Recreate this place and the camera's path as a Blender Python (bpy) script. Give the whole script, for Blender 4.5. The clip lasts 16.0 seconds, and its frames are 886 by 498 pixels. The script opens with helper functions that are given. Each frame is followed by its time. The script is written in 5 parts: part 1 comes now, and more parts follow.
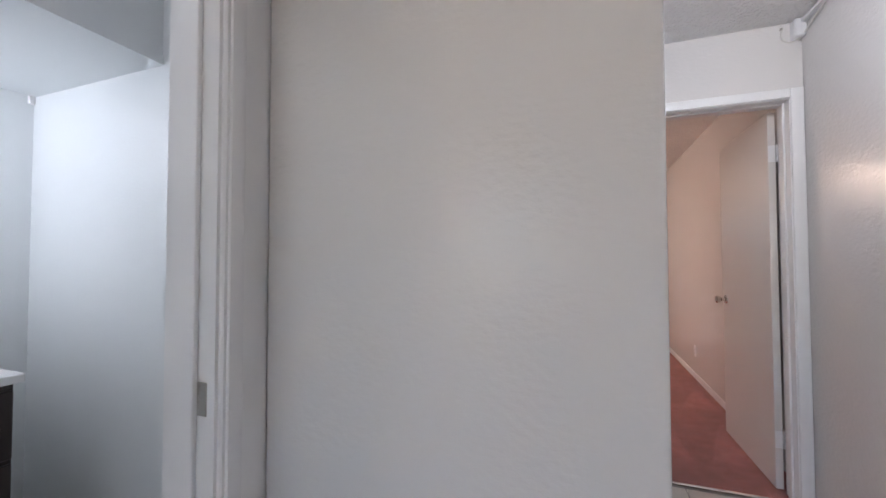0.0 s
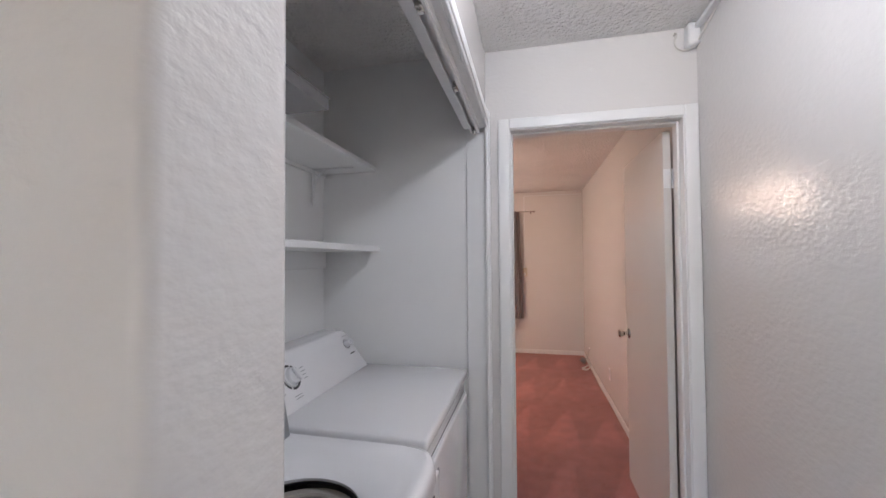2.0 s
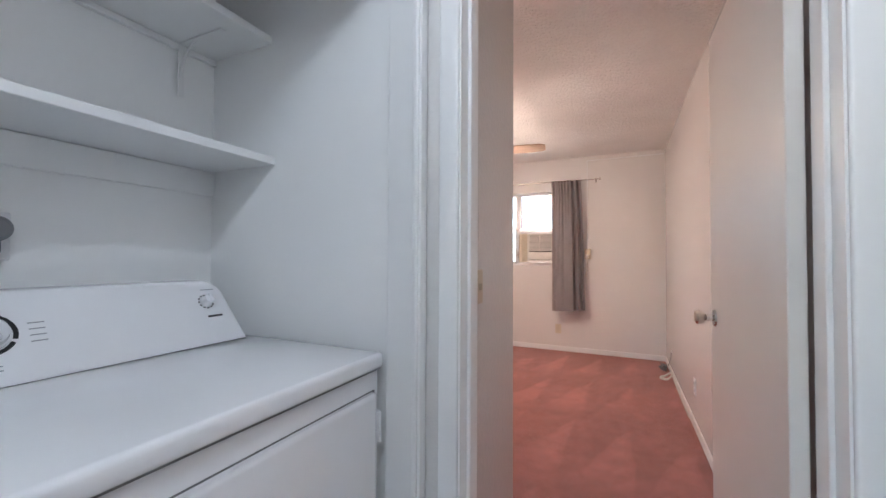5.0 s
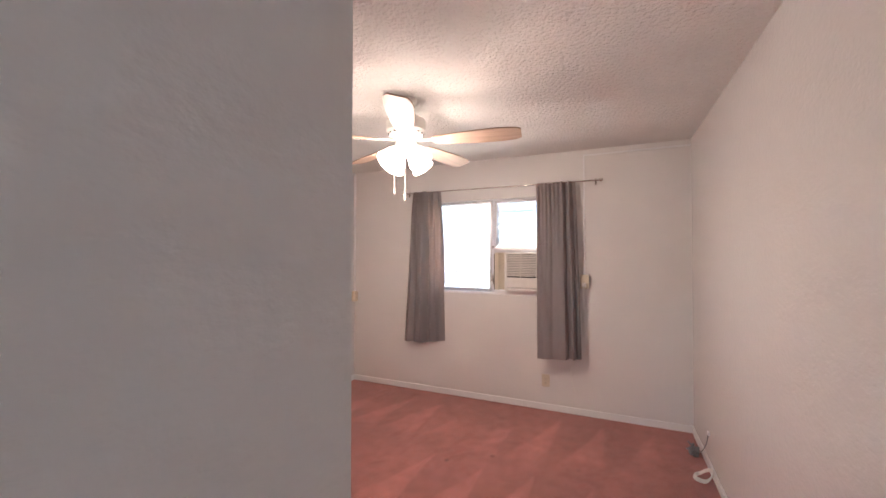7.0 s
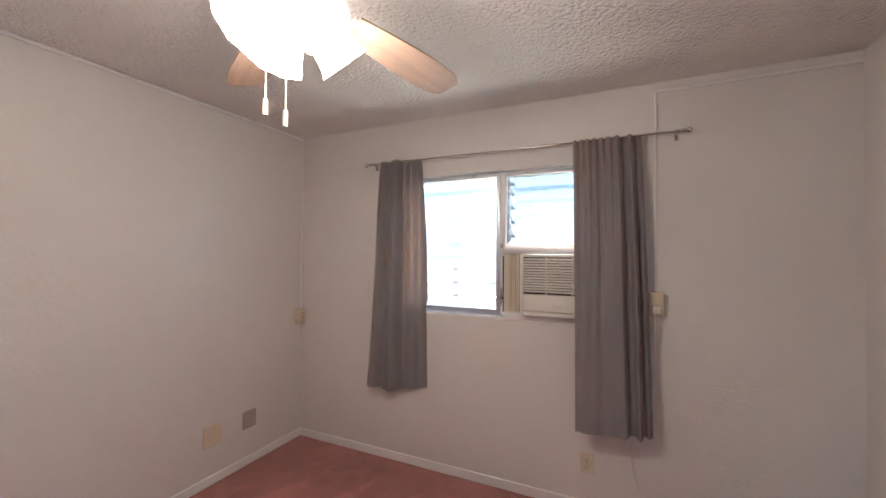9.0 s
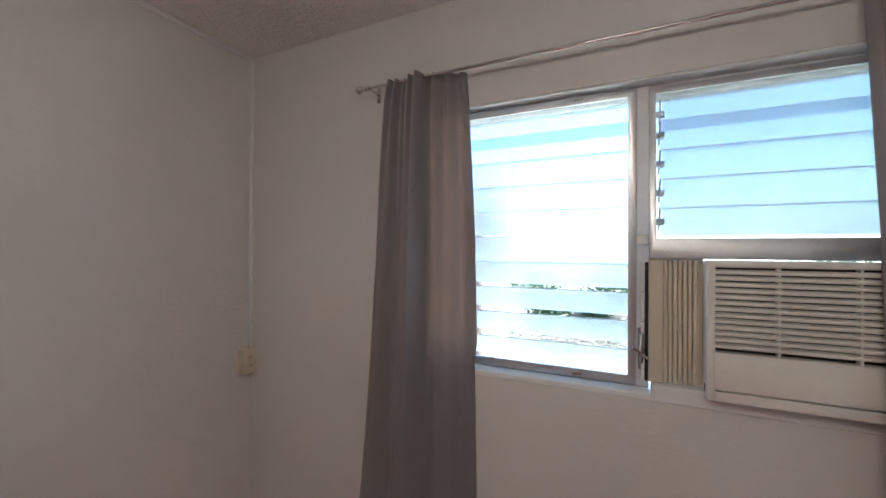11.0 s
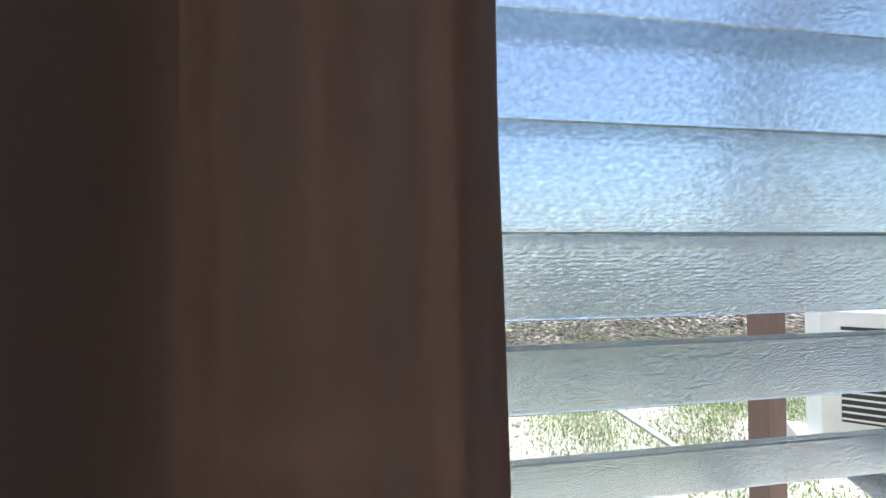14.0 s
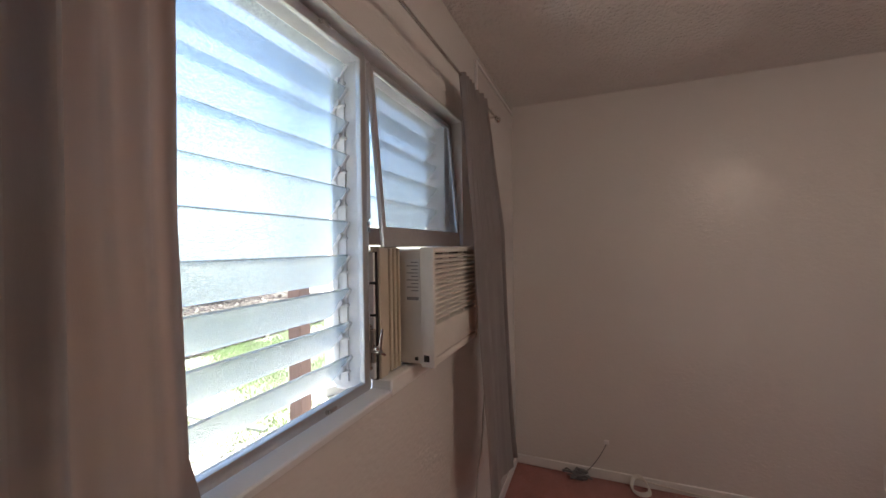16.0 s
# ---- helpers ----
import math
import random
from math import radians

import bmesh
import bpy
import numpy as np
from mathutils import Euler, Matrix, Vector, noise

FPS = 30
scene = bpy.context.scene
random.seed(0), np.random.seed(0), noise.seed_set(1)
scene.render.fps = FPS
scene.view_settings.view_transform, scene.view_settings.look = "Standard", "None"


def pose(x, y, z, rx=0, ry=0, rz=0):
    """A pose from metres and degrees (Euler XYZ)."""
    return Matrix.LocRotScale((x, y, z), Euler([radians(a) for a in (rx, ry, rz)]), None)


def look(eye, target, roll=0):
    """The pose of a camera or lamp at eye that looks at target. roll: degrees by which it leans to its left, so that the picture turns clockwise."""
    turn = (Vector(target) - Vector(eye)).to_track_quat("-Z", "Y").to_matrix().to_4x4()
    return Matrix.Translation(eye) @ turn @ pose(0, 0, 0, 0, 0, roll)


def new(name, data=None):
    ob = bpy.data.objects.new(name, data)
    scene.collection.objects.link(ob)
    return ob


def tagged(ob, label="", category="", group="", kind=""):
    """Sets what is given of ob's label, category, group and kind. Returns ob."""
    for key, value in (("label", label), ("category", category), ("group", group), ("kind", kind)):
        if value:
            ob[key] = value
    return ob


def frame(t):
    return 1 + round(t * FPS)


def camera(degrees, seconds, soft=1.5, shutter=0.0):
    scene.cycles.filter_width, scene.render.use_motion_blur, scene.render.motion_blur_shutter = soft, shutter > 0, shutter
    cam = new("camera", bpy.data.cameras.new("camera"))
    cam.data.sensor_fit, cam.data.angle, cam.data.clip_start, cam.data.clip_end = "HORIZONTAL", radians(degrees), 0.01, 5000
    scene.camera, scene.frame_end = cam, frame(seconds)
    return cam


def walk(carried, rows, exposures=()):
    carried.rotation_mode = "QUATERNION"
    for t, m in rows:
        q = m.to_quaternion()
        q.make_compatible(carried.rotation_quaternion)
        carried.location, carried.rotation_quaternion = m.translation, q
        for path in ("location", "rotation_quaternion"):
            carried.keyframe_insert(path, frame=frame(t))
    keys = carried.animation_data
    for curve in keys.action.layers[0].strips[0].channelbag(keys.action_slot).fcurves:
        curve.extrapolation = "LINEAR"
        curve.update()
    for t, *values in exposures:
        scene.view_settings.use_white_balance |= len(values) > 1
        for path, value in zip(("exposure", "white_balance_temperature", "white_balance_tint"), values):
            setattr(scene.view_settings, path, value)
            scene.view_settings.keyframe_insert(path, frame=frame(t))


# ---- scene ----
cam = camera(98.1, 16.0)
PATH = [
    (0, (0.191, 0.19, 1.23), (-0.489, 2.07, 1.286), -0.1),
    (0.5, (0.273, 0.337, 1.324), (-0.277, 2.259, 1.373), -0.9),
    (1, (0.354, 0.564, 1.384), (-0.128, 2.504, 1.425), -0.5),
    (1.5, (0.417, 0.707, 1.428), (-0.03, 2.656, 1.473), -0.3),
    (2, (0.532, 0.754, 1.432), (0.089, 2.704, 1.483), -0.4),
    (2.5, (0.603, 0.771, 1.375), (0.04, 2.69, 1.423), -0.2),
    (3, (0.63, 0.839, 1.255), (-0.11, 2.697, 1.302), 0.1),
    (3.5, (0.639, 0.929, 1.142), (-0.176, 2.754, 1.184), 0.1),
    (4, (0.684, 1.137, 1.107), (-0.159, 2.95, 1.145), 0.2),
    (4.5, (0.741, 1.378, 1.133), (-0.101, 3.192, 1.172), 0.3),
    (5, (0.822, 1.676, 1.17), (-0.019, 3.49, 1.214), 0.3),
    (7.5, (0.629, 3.341, 1.487), (-0.176, 5.171, 1.518), 0.0),
    (8, (0.563, 3.693, 1.475), (-0.254, 5.518, 1.511), 0.0),
    (10.5, (-0.326, 5.185, 1.517), (-1.175, 6.996, 1.518), 0.4),
    (11, (-0.482, 5.446, 1.505), (-1.331, 7.257, 1.517), 0.4),
    (11.5, (-0.62, 5.733, 1.497), (-1.461, 7.547, 1.521), 0.5),
    (12, (-0.739, 5.977, 1.473), (-1.531, 7.813, 1.521), 0.7),
    (12.5, (-0.78, 6.24, 1.469), (-1.422, 8.134, 1.454), -1.4),
    (13, (-0.824, 6.478, 1.448), (-1.293, 8.422, 1.441), -0.54),
    (13.5, (-0.919, 6.573, 1.446), (-1.203, 8.552, 1.456), -0.57),
    (14, (-1.036, 6.534, 1.453), (-0.752, 8.513, 1.469), -0.38),
    (14.5, (-1.196, 6.477, 1.477), (-0.4, 8.312, 1.471), -1.3),
    (15, (-1.234, 6.419, 1.479), (0.044, 7.957, 1.473), -1.1),
    (15.5, (-1.281, 6.301, 1.484), (0.386, 7.405, 1.475), -1.1),
    (16, (-1.344, 6.19, 1.486), (0.508, 6.944, 1.475), -0.9),
]
EXPOSURE = [(0.0, 3.2, 6450, 20), (1.5, 3.25, 6600, 20), (3.0, 3.62, 6600, 15), (4.5, 3.68, 6100, 12), (5.0, 3.65, 6000, 12), (7.5, 3.36, 5850, 11), (8.0, 3.22, 5850, 10), (10.5, 2.58, 5250, 0),
            (11.0, 2.4, 5300, 0), (11.5, 2.15, 5450, 4), (12.0, 1.8, 5650, 9), (12.5, 1.15, 6100, 9), (13.0, 0.8, 6000, 9), (13.5, 0.6, 6000, 9), (14.0, 0.8, 6000, 9), (14.5, 1.3, 6150, 9), (15.0, 1.68, 6200, 11), (16.0, 1.9, 6200, 11)]
walk(cam, [(t, look(*p)) for t, *p in PATH], EXPOSURE)

# ---- world, sun and lamps ----
SUN_ELEVATION, SUN_AZIMUTH = radians(66), radians(25)  # azimuth from +y towards +x
world = bpy.data.worlds.new("sky")
scene.world = world
world.use_nodes = True
wn = world.node_tree.nodes
sky = wn.new("ShaderNodeTexSky")
sky.sky_type, sky.sun_disc = "NISHITA", False
sky.sun_elevation, sky.sun_rotation = SUN_ELEVATION, SUN_AZIMUTH
world.node_tree.links.new(sky.outputs[0], wn["Background"].inputs[0])
wn["Background"].inputs[1].default_value = 0.15


def lamp(name, kind, m, energy, colour, size=0.1):
    data = bpy.data.lights.new(name, kind)
    data.energy, data.color = energy, colour
    if kind == "SUN":
        data.angle = radians(size)
    elif kind == "AREA":
        data.size = size
    else:
        data.shadow_soft_size = size
    ob = new(name, data)
    ob.matrix_world = m
    return ob


se, sa = math.sin(SUN_ELEVATION), math.cos(SUN_ELEVATION)
lamp("sun", "SUN", look((sa * math.sin(SUN_AZIMUTH) * 20, sa * math.cos(SUN_AZIMUTH) * 20, se * 20), (0, 0, 0)), 5.0, (1.0, 0.95, 0.87), 0.6)
WARM, COOL, SOFT = (1.0, 0.755, 0.59), (0.82, 0.92, 1.0), (1.0, 0.745, 0.72)
FAN = (-0.49, 5.08)
lamp("hall_bulb", "POINT", pose(0.72, 1.42, 2.29), 1.25, COOL, 0.05)
lamp("bath_bulb", "POINT", pose(-2.05, 0.50, 1.93), 1.25, (0.86, 0.94, 1.0), 0.08)
lamp("living_bulb", "POINT", pose(-1.1, -3.4, 2.2), 1.25, SOFT, 0.10)
for k in range(4):
    a = radians(67 + 90 * k)
    lamp("fan_bulb", "POINT", pose(FAN[0] + 0.168 * math.cos(a), FAN[1] + 0.168 * math.sin(a), 1.995), 0.78, WARM, 0.025)

# ---- materials ----


def mat(name, colour, rough=0.5, metal=0.0, var=0.06, scale=6.0, bump=0.0, bscale=120.0, bdist=0.002, stretch=(1, 1, 1), trans=0.0, ior=1.45, coat=0.0, spec=0.5, random_tint=0.0, plain=False):
    """A painted, cast or woven surface: two scales of colour variation, roughness variation and fine relief."""
    m = bpy.data.materials.new(name)
    m.use_nodes = True
    nt = m.node_tree
    b = nt.nodes["Principled BSDF"]
    tc = nt.nodes.new("ShaderNodeTexCoord")
    mp = nt.nodes.new("ShaderNodeMapping")
    mp.inputs["Scale"].default_value = stretch
    nt.links.new(tc.outputs["Object"], mp.inputs[0])
    n1 = nt.nodes.new("ShaderNodeTexNoise")
    n1.inputs["Scale"].default_value, n1.inputs["Detail"].default_value = scale, 4
    n2 = nt.nodes.new("ShaderNodeTexNoise")
    n2.inputs["Scale"].default_value, n2.inputs["Detail"].default_value = scale * 14, 3
    for n in (n1, n2):
        nt.links.new(mp.outputs[0], n.inputs["Vector"])
    add = nt.nodes.new("ShaderNodeMath")
    add.operation = "MULTIPLY_ADD"
    add.inputs[1].default_value = 0.45
    nt.links.new(n2.outputs[0], add.inputs[0])
    nt.links.new(n1.outputs[0], add.inputs[2])
    src = n1.outputs[0] if plain else add.outputs[0]
    if random_tint:
        oi = nt.nodes.new("ShaderNodeObjectInfo")
        ra = nt.nodes.new("ShaderNodeMath")
        ra.operation = "MULTIPLY_ADD"
        ra.inputs[1].default_value = random_tint
        nt.links.new(oi.outputs["Random"], ra.inputs[0])
        nt.links.new(src, ra.inputs[2])
        src = ra.outputs[0]
    ramp = nt.nodes.new("ShaderNodeValToRGB")
    ramp.color_ramp.elements[0].position, ramp.color_ramp.elements[1].position = 0.45, 1.0
    ramp.color_ramp.elements[0].color = (*[c * (1 - var) for c in colour], 1)
    ramp.color_ramp.elements[1].color = (*[min(1, c * (1 + var)) for c in colour], 1)
    nt.links.new(src, ramp.inputs[0])
    nt.links.new(ramp.outputs[0], b.inputs["Base Color"])
    rr = nt.nodes.new("ShaderNodeMapRange")
    rr.inputs[3].default_value, rr.inputs[4].default_value = max(0.02, rough * 0.96), min(1, rough * 1.05)
    nt.links.new(n2.outputs[0], rr.inputs[0])
    b.inputs["Roughness"].default_value = rough
    if plain:
        n1.inputs["Detail"].default_value = 1
        ramp.color_ramp.elements[0].position, ramp.color_ramp.elements[1].position = 0.2, 0.8
    else:
        nt.links.new(rr.outputs[0], b.inputs["Roughness"])
    b.inputs["Metallic"].default_value = metal
    b.inputs["Transmission Weight"].default_value = trans
    b.inputs["IOR"].default_value = ior
    b.inputs["Coat Weight"].default_value = coat
    b.inputs["Specular IOR Level"].default_value = spec
    if bump:
        n3 = nt.nodes.new("ShaderNodeTexNoise")
        n3.inputs["Scale"].default_value, n3.inputs["Detail"].default_value = bscale, 3
        nt.links.new(mp.outputs[0], n3.inputs["Vector"])
        bp = nt.nodes.new("ShaderNodeBump")
        bp.inputs["Strength"].default_value, bp.inputs["Distance"].default_value = bump, bdist
        nt.links.new(n3.outputs[0], bp.inputs["Height"])
        nt.links.new(bp.outputs[0], b.inputs["Normal"])
    return m


def glow(name, colour, strength):
    m = bpy.data.materials.new(name)
    m.use_nodes = True
    b = m.node_tree.nodes["Principled BSDF"]
    b.inputs["Base Color"].default_value = (0.9, 0.88, 0.82, 1)
    b.inputs["Emission Color"].default_value = (*colour, 1)
    b.inputs["Emission Strength"].default_value = strength
    b.inputs["Roughness"].default_value = 0.35
    return m


def cloth(name, colour):
    """Woven curtain cloth that lets some light through."""
    m = mat(name, colour, 0.85, var=0.06, scale=5, bump=0.35, bscale=420, bdist=0.001, stretch=(1, 1, 0.25))
    nt = m.node_tree
    b = nt.nodes["Principled BSDF"]
    b.inputs["Sheen Weight"].default_value = 0.25
    tr = nt.nodes.new("ShaderNodeBsdfTranslucent")
    tr.inputs[0].default_value = (0.70, 0.47, 0.36, 1)
    mix = nt.nodes.new("ShaderNodeMixShader")
    mix.inputs[0].default_value = 0.40
    nt.links.new(b.outputs[0], mix.inputs[1])
    nt.links.new(tr.outputs[0], mix.inputs[2])
    weave = nt.nodes.new("ShaderNodeBsdfTransparent")
    weave.inputs[0].default_value = (1.0, 0.80, 0.70, 1)
    open_weave = nt.nodes.new("ShaderNodeMixShader")
    open_weave.inputs[0].default_value = 0.10
    nt.links.new(mix.outputs[0], open_weave.inputs[1])
    nt.links.new(weave.outputs[0], open_weave.inputs[2])
    nt.links.new(open_weave.outputs[0], nt.nodes["Material Output"].inputs[0])
    return m


def carpet_material():
    """Cut-pile carpet with the pale wedges that a vacuum cleaner's strokes leave and a few small spots."""
    m = mat("carpet_pile", (0.45, 0.170, 0.148), 0.95, var=0.17, scale=11, bump=1.0, bscale=260, bdist=0.008, spec=0.1)
    nt = m.node_tree
    b = nt.nodes["Principled BSDF"]
    b.inputs["Sheen Weight"].default_value = 0.3

    def math_node(op, x, y=None, z=None):
        n = nt.nodes.new("ShaderNodeMath")
        n.operation = op
        for k, v in enumerate((x, y, z)):
            if v is None:
                continue
            if isinstance(v, (int, float)):
                n.inputs[k].default_value = v
            else:
                nt.links.new(v, n.inputs[k])
        return n.outputs[0]

    def soft(x, lo, hi, a=0.0, c=1.0):
        n = nt.nodes.new("ShaderNodeMapRange")
        n.interpolation_type = "SMOOTHSTEP"
        for k, v in enumerate((lo, hi, a, c)):
            n.inputs[k + 1].default_value = v
        nt.links.new(x, n.inputs[0])
        return n.outputs[0]

    def noise(scale, detail, vec, out=0):
        n = nt.nodes.new("ShaderNodeTexNoise")
        n.inputs["Scale"].default_value, n.inputs["Detail"].default_value = scale, detail
        nt.links.new(vec, n.inputs["Vector"])
        return n.outputs[out]

    co = nt.nodes.new("ShaderNodeTexCoord").outputs["Object"]
    push = nt.nodes.new("ShaderNodeVectorMath")
    push.operation = "MULTIPLY_ADD"
    push.inputs[1].default_value = (0.16, 0.22, 0)
    nt.links.new(noise(1.6, 4, co, 1), push.inputs[0])
    nt.links.new(co, push.inputs[2])
    sep = nt.nodes.new("ShaderNodeSeparateXYZ")
    nt.links.new(push.outputs[0], sep.inputs[0])
    x, y = sep.outputs[0], sep.outputs[1]
    # rows of wedges, their tips towards the window wall
    rows = math_node("MULTIPLY", y, 1 / 0.95)
    along = math_node("FRACT", rows)
    row = math_node("FLOOR", rows)
    across = math_node("MULTIPLY_ADD", row, 0.37, math_node("MULTIPLY_ADD", x, 1 / 0.36, math_node("MULTIPLY", y, -0.55)))
    tri = math_node("MULTIPLY", math_node("ABSOLUTE", math_node("SUBTRACT", math_node("FRACT", across), 0.5)), 2.0)
    inside = math_node("SUBTRACT", math_node("SUBTRACT", 0.95, along), tri)
    wedge = soft(inside, -0.06, 0.16)
    streak = soft(math_node("ABSOLUTE", inside), 0.0, 0.09, 1.0, 0.0)
    fade = soft(noise(1.3, 2, co), 0.36, 0.52)
    base = soft(along, 0.02, 0.4)
    wedge = math_node("MULTIPLY", math_node("MULTIPLY_ADD", streak, 0.6, wedge), math_node("MULTIPLY", base, fade))
    brushed = soft(noise(2.2, 5, push.outputs[0]), 0.35, 0.7, -0.09, 0.09)
    fine = soft(noise(95, 2, co), 0.3, 0.7, -0.10, 0.10)
    tone = math_node("ADD", math_node("MULTIPLY_ADD", wedge, 0.29, brushed), fine)
    spots = soft(noise(5.5, 1, co), 0.775, 0.80, 0.0, 0.45)
    tone = math_node("SUBTRACT", math_node("ADD", tone, 0.96), spots)
    old = b.inputs["Base Color"].links[0].from_socket
    mix = nt.nodes.new("ShaderNodeMix")
    mix.data_type, mix.blend_type = "RGBA", "MULTIPLY"
    mix.inputs[0].default_value = 1.0
    nt.links.new(old, mix.inputs[6])
    nt.links.new(tone, mix.inputs[7])
    nt.links.new(mix.outputs[2], b.inputs["Base Color"])
    return m


def clear_glass(name, colour, rough=0.0, bump=0.0, bscale=90.0, mixed=0.5):
    """Glass that lets light straight through, tinted, with a glossy face."""
    m = bpy.data.materials.new(name)
    m.use_nodes = True
    nt = m.node_tree
    b = nt.nodes["Principled BSDF"]
    b.inputs["Base Color"].default_value = (*colour, 1)
    b.inputs["Transmission Weight"].default_value = 1.0
    b.inputs["Roughness"].default_value = rough
    b.inputs["IOR"].default_value = 1.45
    if bump:
        tc = nt.nodes.new("ShaderNodeTexCoord")
        n = nt.nodes.new("ShaderNodeTexNoise")
        n.inputs["Scale"].default_value, n.inputs["Detail"].default_value = bscale, 4
        flat = nt.nodes.new("ShaderNodeMapping")
        flat.inputs["Scale"].default_value = (0.7, 1, 1)
        nt.links.new(tc.outputs["Object"], flat.inputs[0])
        nt.links.new(flat.outputs[0], n.inputs["Vector"])
        bp = nt.nodes.new("ShaderNodeBump")
        bp.inputs["Strength"].default_value, bp.inputs["Distance"].default_value = bump, 0.002
        wv = nt.nodes.new("ShaderNodeTexWave")
        wv.bands_direction = "Z"
        wv.inputs["Scale"].default_value, wv.inputs["Distortion"].default_value = 82, 0.5
        nt.links.new(tc.outputs["Object"], wv.inputs["Vector"])
        hs = nt.nodes.new("ShaderNodeMath")
        hs.operation = "MULTIPLY_ADD"
        hs.inputs[1].default_value = 0.05
        nt.links.new(wv.outputs[1], hs.inputs[0])
        nt.links.new(n.outputs[0], hs.inputs[2])
        nt.links.new(hs.outputs[0], bp.inputs["Height"])
        # refracted glints of the pebbles painted into the colour as pale and dark grains
        tint = nt.nodes.new("ShaderNodeValToRGB")
        tint.color_ramp.elements[0].position, tint.color_ramp.elements[1].position = 0.36, 0.64
        tint.color_ramp.elements[0].color = (*[c * 0.72 for c in colour], 1)
        tint.color_ramp.elements[1].color = (*[min(1, c * 1.12) for c in colour], 1)
        nt.links.new(n.outputs[0], tint.inputs[0])
        nt.links.new(tint.outputs[0], b.inputs["Base Color"])
        nt.links.new(bp.outputs[0], b.inputs["Normal"])
        tr = nt.nodes.new("ShaderNodeBsdfTranslucent")
        tr.inputs[0].default_value = (*colour, 1)
        nt.links.new(bp.outputs[0], tr.inputs["Normal"])
        mix = nt.nodes.new("ShaderNodeMixShader")
        mix.inputs[0].default_value = mixed
        nt.links.new(b.outputs[0], mix.inputs[1])
        nt.links.new(tr.outputs[0], mix.inputs[2])
        nt.links.new(mix.outputs[0], nt.nodes["Material Output"].inputs[0])
    return m


PAINT = mat("orange_peel_wall_paint", (0.735, 0.715, 0.70), 0.20, var=0.012, scale=0.8, bump=0.50, bscale=56, bdist=0.003, stretch=(0.8, 0.8, 1.25), plain=True, spec=0.24)
BATH_PAINT = mat("bath_wall_paint", (0.80, 0.83, 0.84), 0.4, var=0.012, scale=0.8, plain=True, bump=0.2, bscale=85, bdist=0.003)
CLOSET_PAINT = mat("closet_paint", (0.90, 0.90, 0.895), 0.45, var=0.012, scale=1, plain=True, bump=0.12, bscale=60, bdist=0.002)
CEILING = mat("sprayed_ceiling", (0.86, 0.84, 0.82), 0.8, var=0.05, scale=3, bump=1.0, bscale=55, bdist=0.02)
TRIM = mat("gloss_trim_paint", (0.85, 0.85, 0.85), 0.28, var=0.01, scale=1.2, bump=0.03, bscale=25, plain=True)
DOOR = mat("door_paint", (0.74, 0.71, 0.68), 0.34, var=0.02, scale=1.2, plain=True, bump=0.10, bscale=22, stretch=(1, 1, 0.12), bdist=0.003)
CARPET = carpet_material()
TILE = mat("glazed_floor_tile", (0.66, 0.62, 0.56), 0.25, var=0.08, scale=5, random_tint=0.15)
GROUT = mat("grout", (0.35, 0.32, 0.29), 0.9, var=0.1, bump=0.3)
ENAMEL = mat("white_enamel", (0.87, 0.87, 0.89), 0.09, var=0.01, scale=1, plain=True, coat=0.3)
ENAMEL_DULL = mat("white_plastic", (0.80, 0.80, 0.81), 0.35, var=0.03, scale=8)
GREY_PLASTIC = mat("grey_lid_plastic", (0.27, 0.285, 0.295), 0.38, var=0.05, scale=8, bump=0.05, bscale=200)
DARK = mat("dark_plastic", (0.025, 0.025, 0.028), 0.4, var=0.15, scale=10)
PRINT = mat("grey_print", (0.30, 0.31, 0.33), 0.6, var=0.05)
TUB = mat("cream_tub_plastic", (0.44, 0.41, 0.375), 0.35, var=0.06, scale=6)
SHADED_GAP = mat("shaded_gap_grey", (0.16, 0.16, 0.165), 0.6, var=0.05)
STEEL = mat("drum_steel", (0.30, 0.27, 0.25), 0.38, metal=0.6, var=0.08, scale=5)
CHROME = mat("brushed_nickel", (0.62, 0.60, 0.57), 0.22, metal=1.0, var=0.06, scale=9)
ALU = mat("mill_aluminium", (0.62, 0.62, 0.64), 0.38, metal=0.85, var=0.10, scale=7, bump=0.08, bscale=90)
WHITE_ALU = mat("painted_aluminium", (0.78, 0.79, 0.82), 0.4, var=0.08, scale=6, bump=0.06)
BLUE = mat("blue_plastic", (0.16, 0.34, 0.55), 0.3, var=0.06, scale=6)
LABEL = mat("paper_label", (0.80, 0.80, 0.80), 0.6, var=0.03)
TAUPE = mat("taupe_plastic", (0.42, 0.37, 0.33), 0.5, var=0.05)
BEIGE = mat("beige_plastic", (0.56, 0.47, 0.36), 0.42, var=0.04, scale=6)
CREAM = mat("cream_plastic", (0.66, 0.59, 0.47), 0.42, var=0.05, scale=6)
AC_PLASTIC = mat("aged_white_plastic", (0.78, 0.76, 0.72), 0.38, var=0.05, scale=5)
BLADE = mat("bleached_wood_blade", (0.50, 0.36, 0.27), 0.45, var=0.22, scale=4, stretch=(0.35, 6, 1), bump=0.05)
FAN_WHITE = mat("fan_white_metal", (0.80, 0.78, 0.74), 0.3, var=0.03)
SHADE = glow("frosted_lamp_shade", (1.0, 0.80, 0.62), 1.6)
HALL_SHADE = glow("hall_lamp_glass", (0.92, 0.97, 1.0), 0.8)
CURTAIN = cloth("grey_curtain_cloth", (0.325, 0.355, 0.385))
LID_GLASS = clear_glass("smoked_lid_glass", (0.30, 0.40, 0.39))
SLAT_GLASS = clear_glass("pebbled_louvre_glass", (0.71, 0.78, 0.815), rough=0.10, bump=0.5, bscale=230, mixed=0.16)


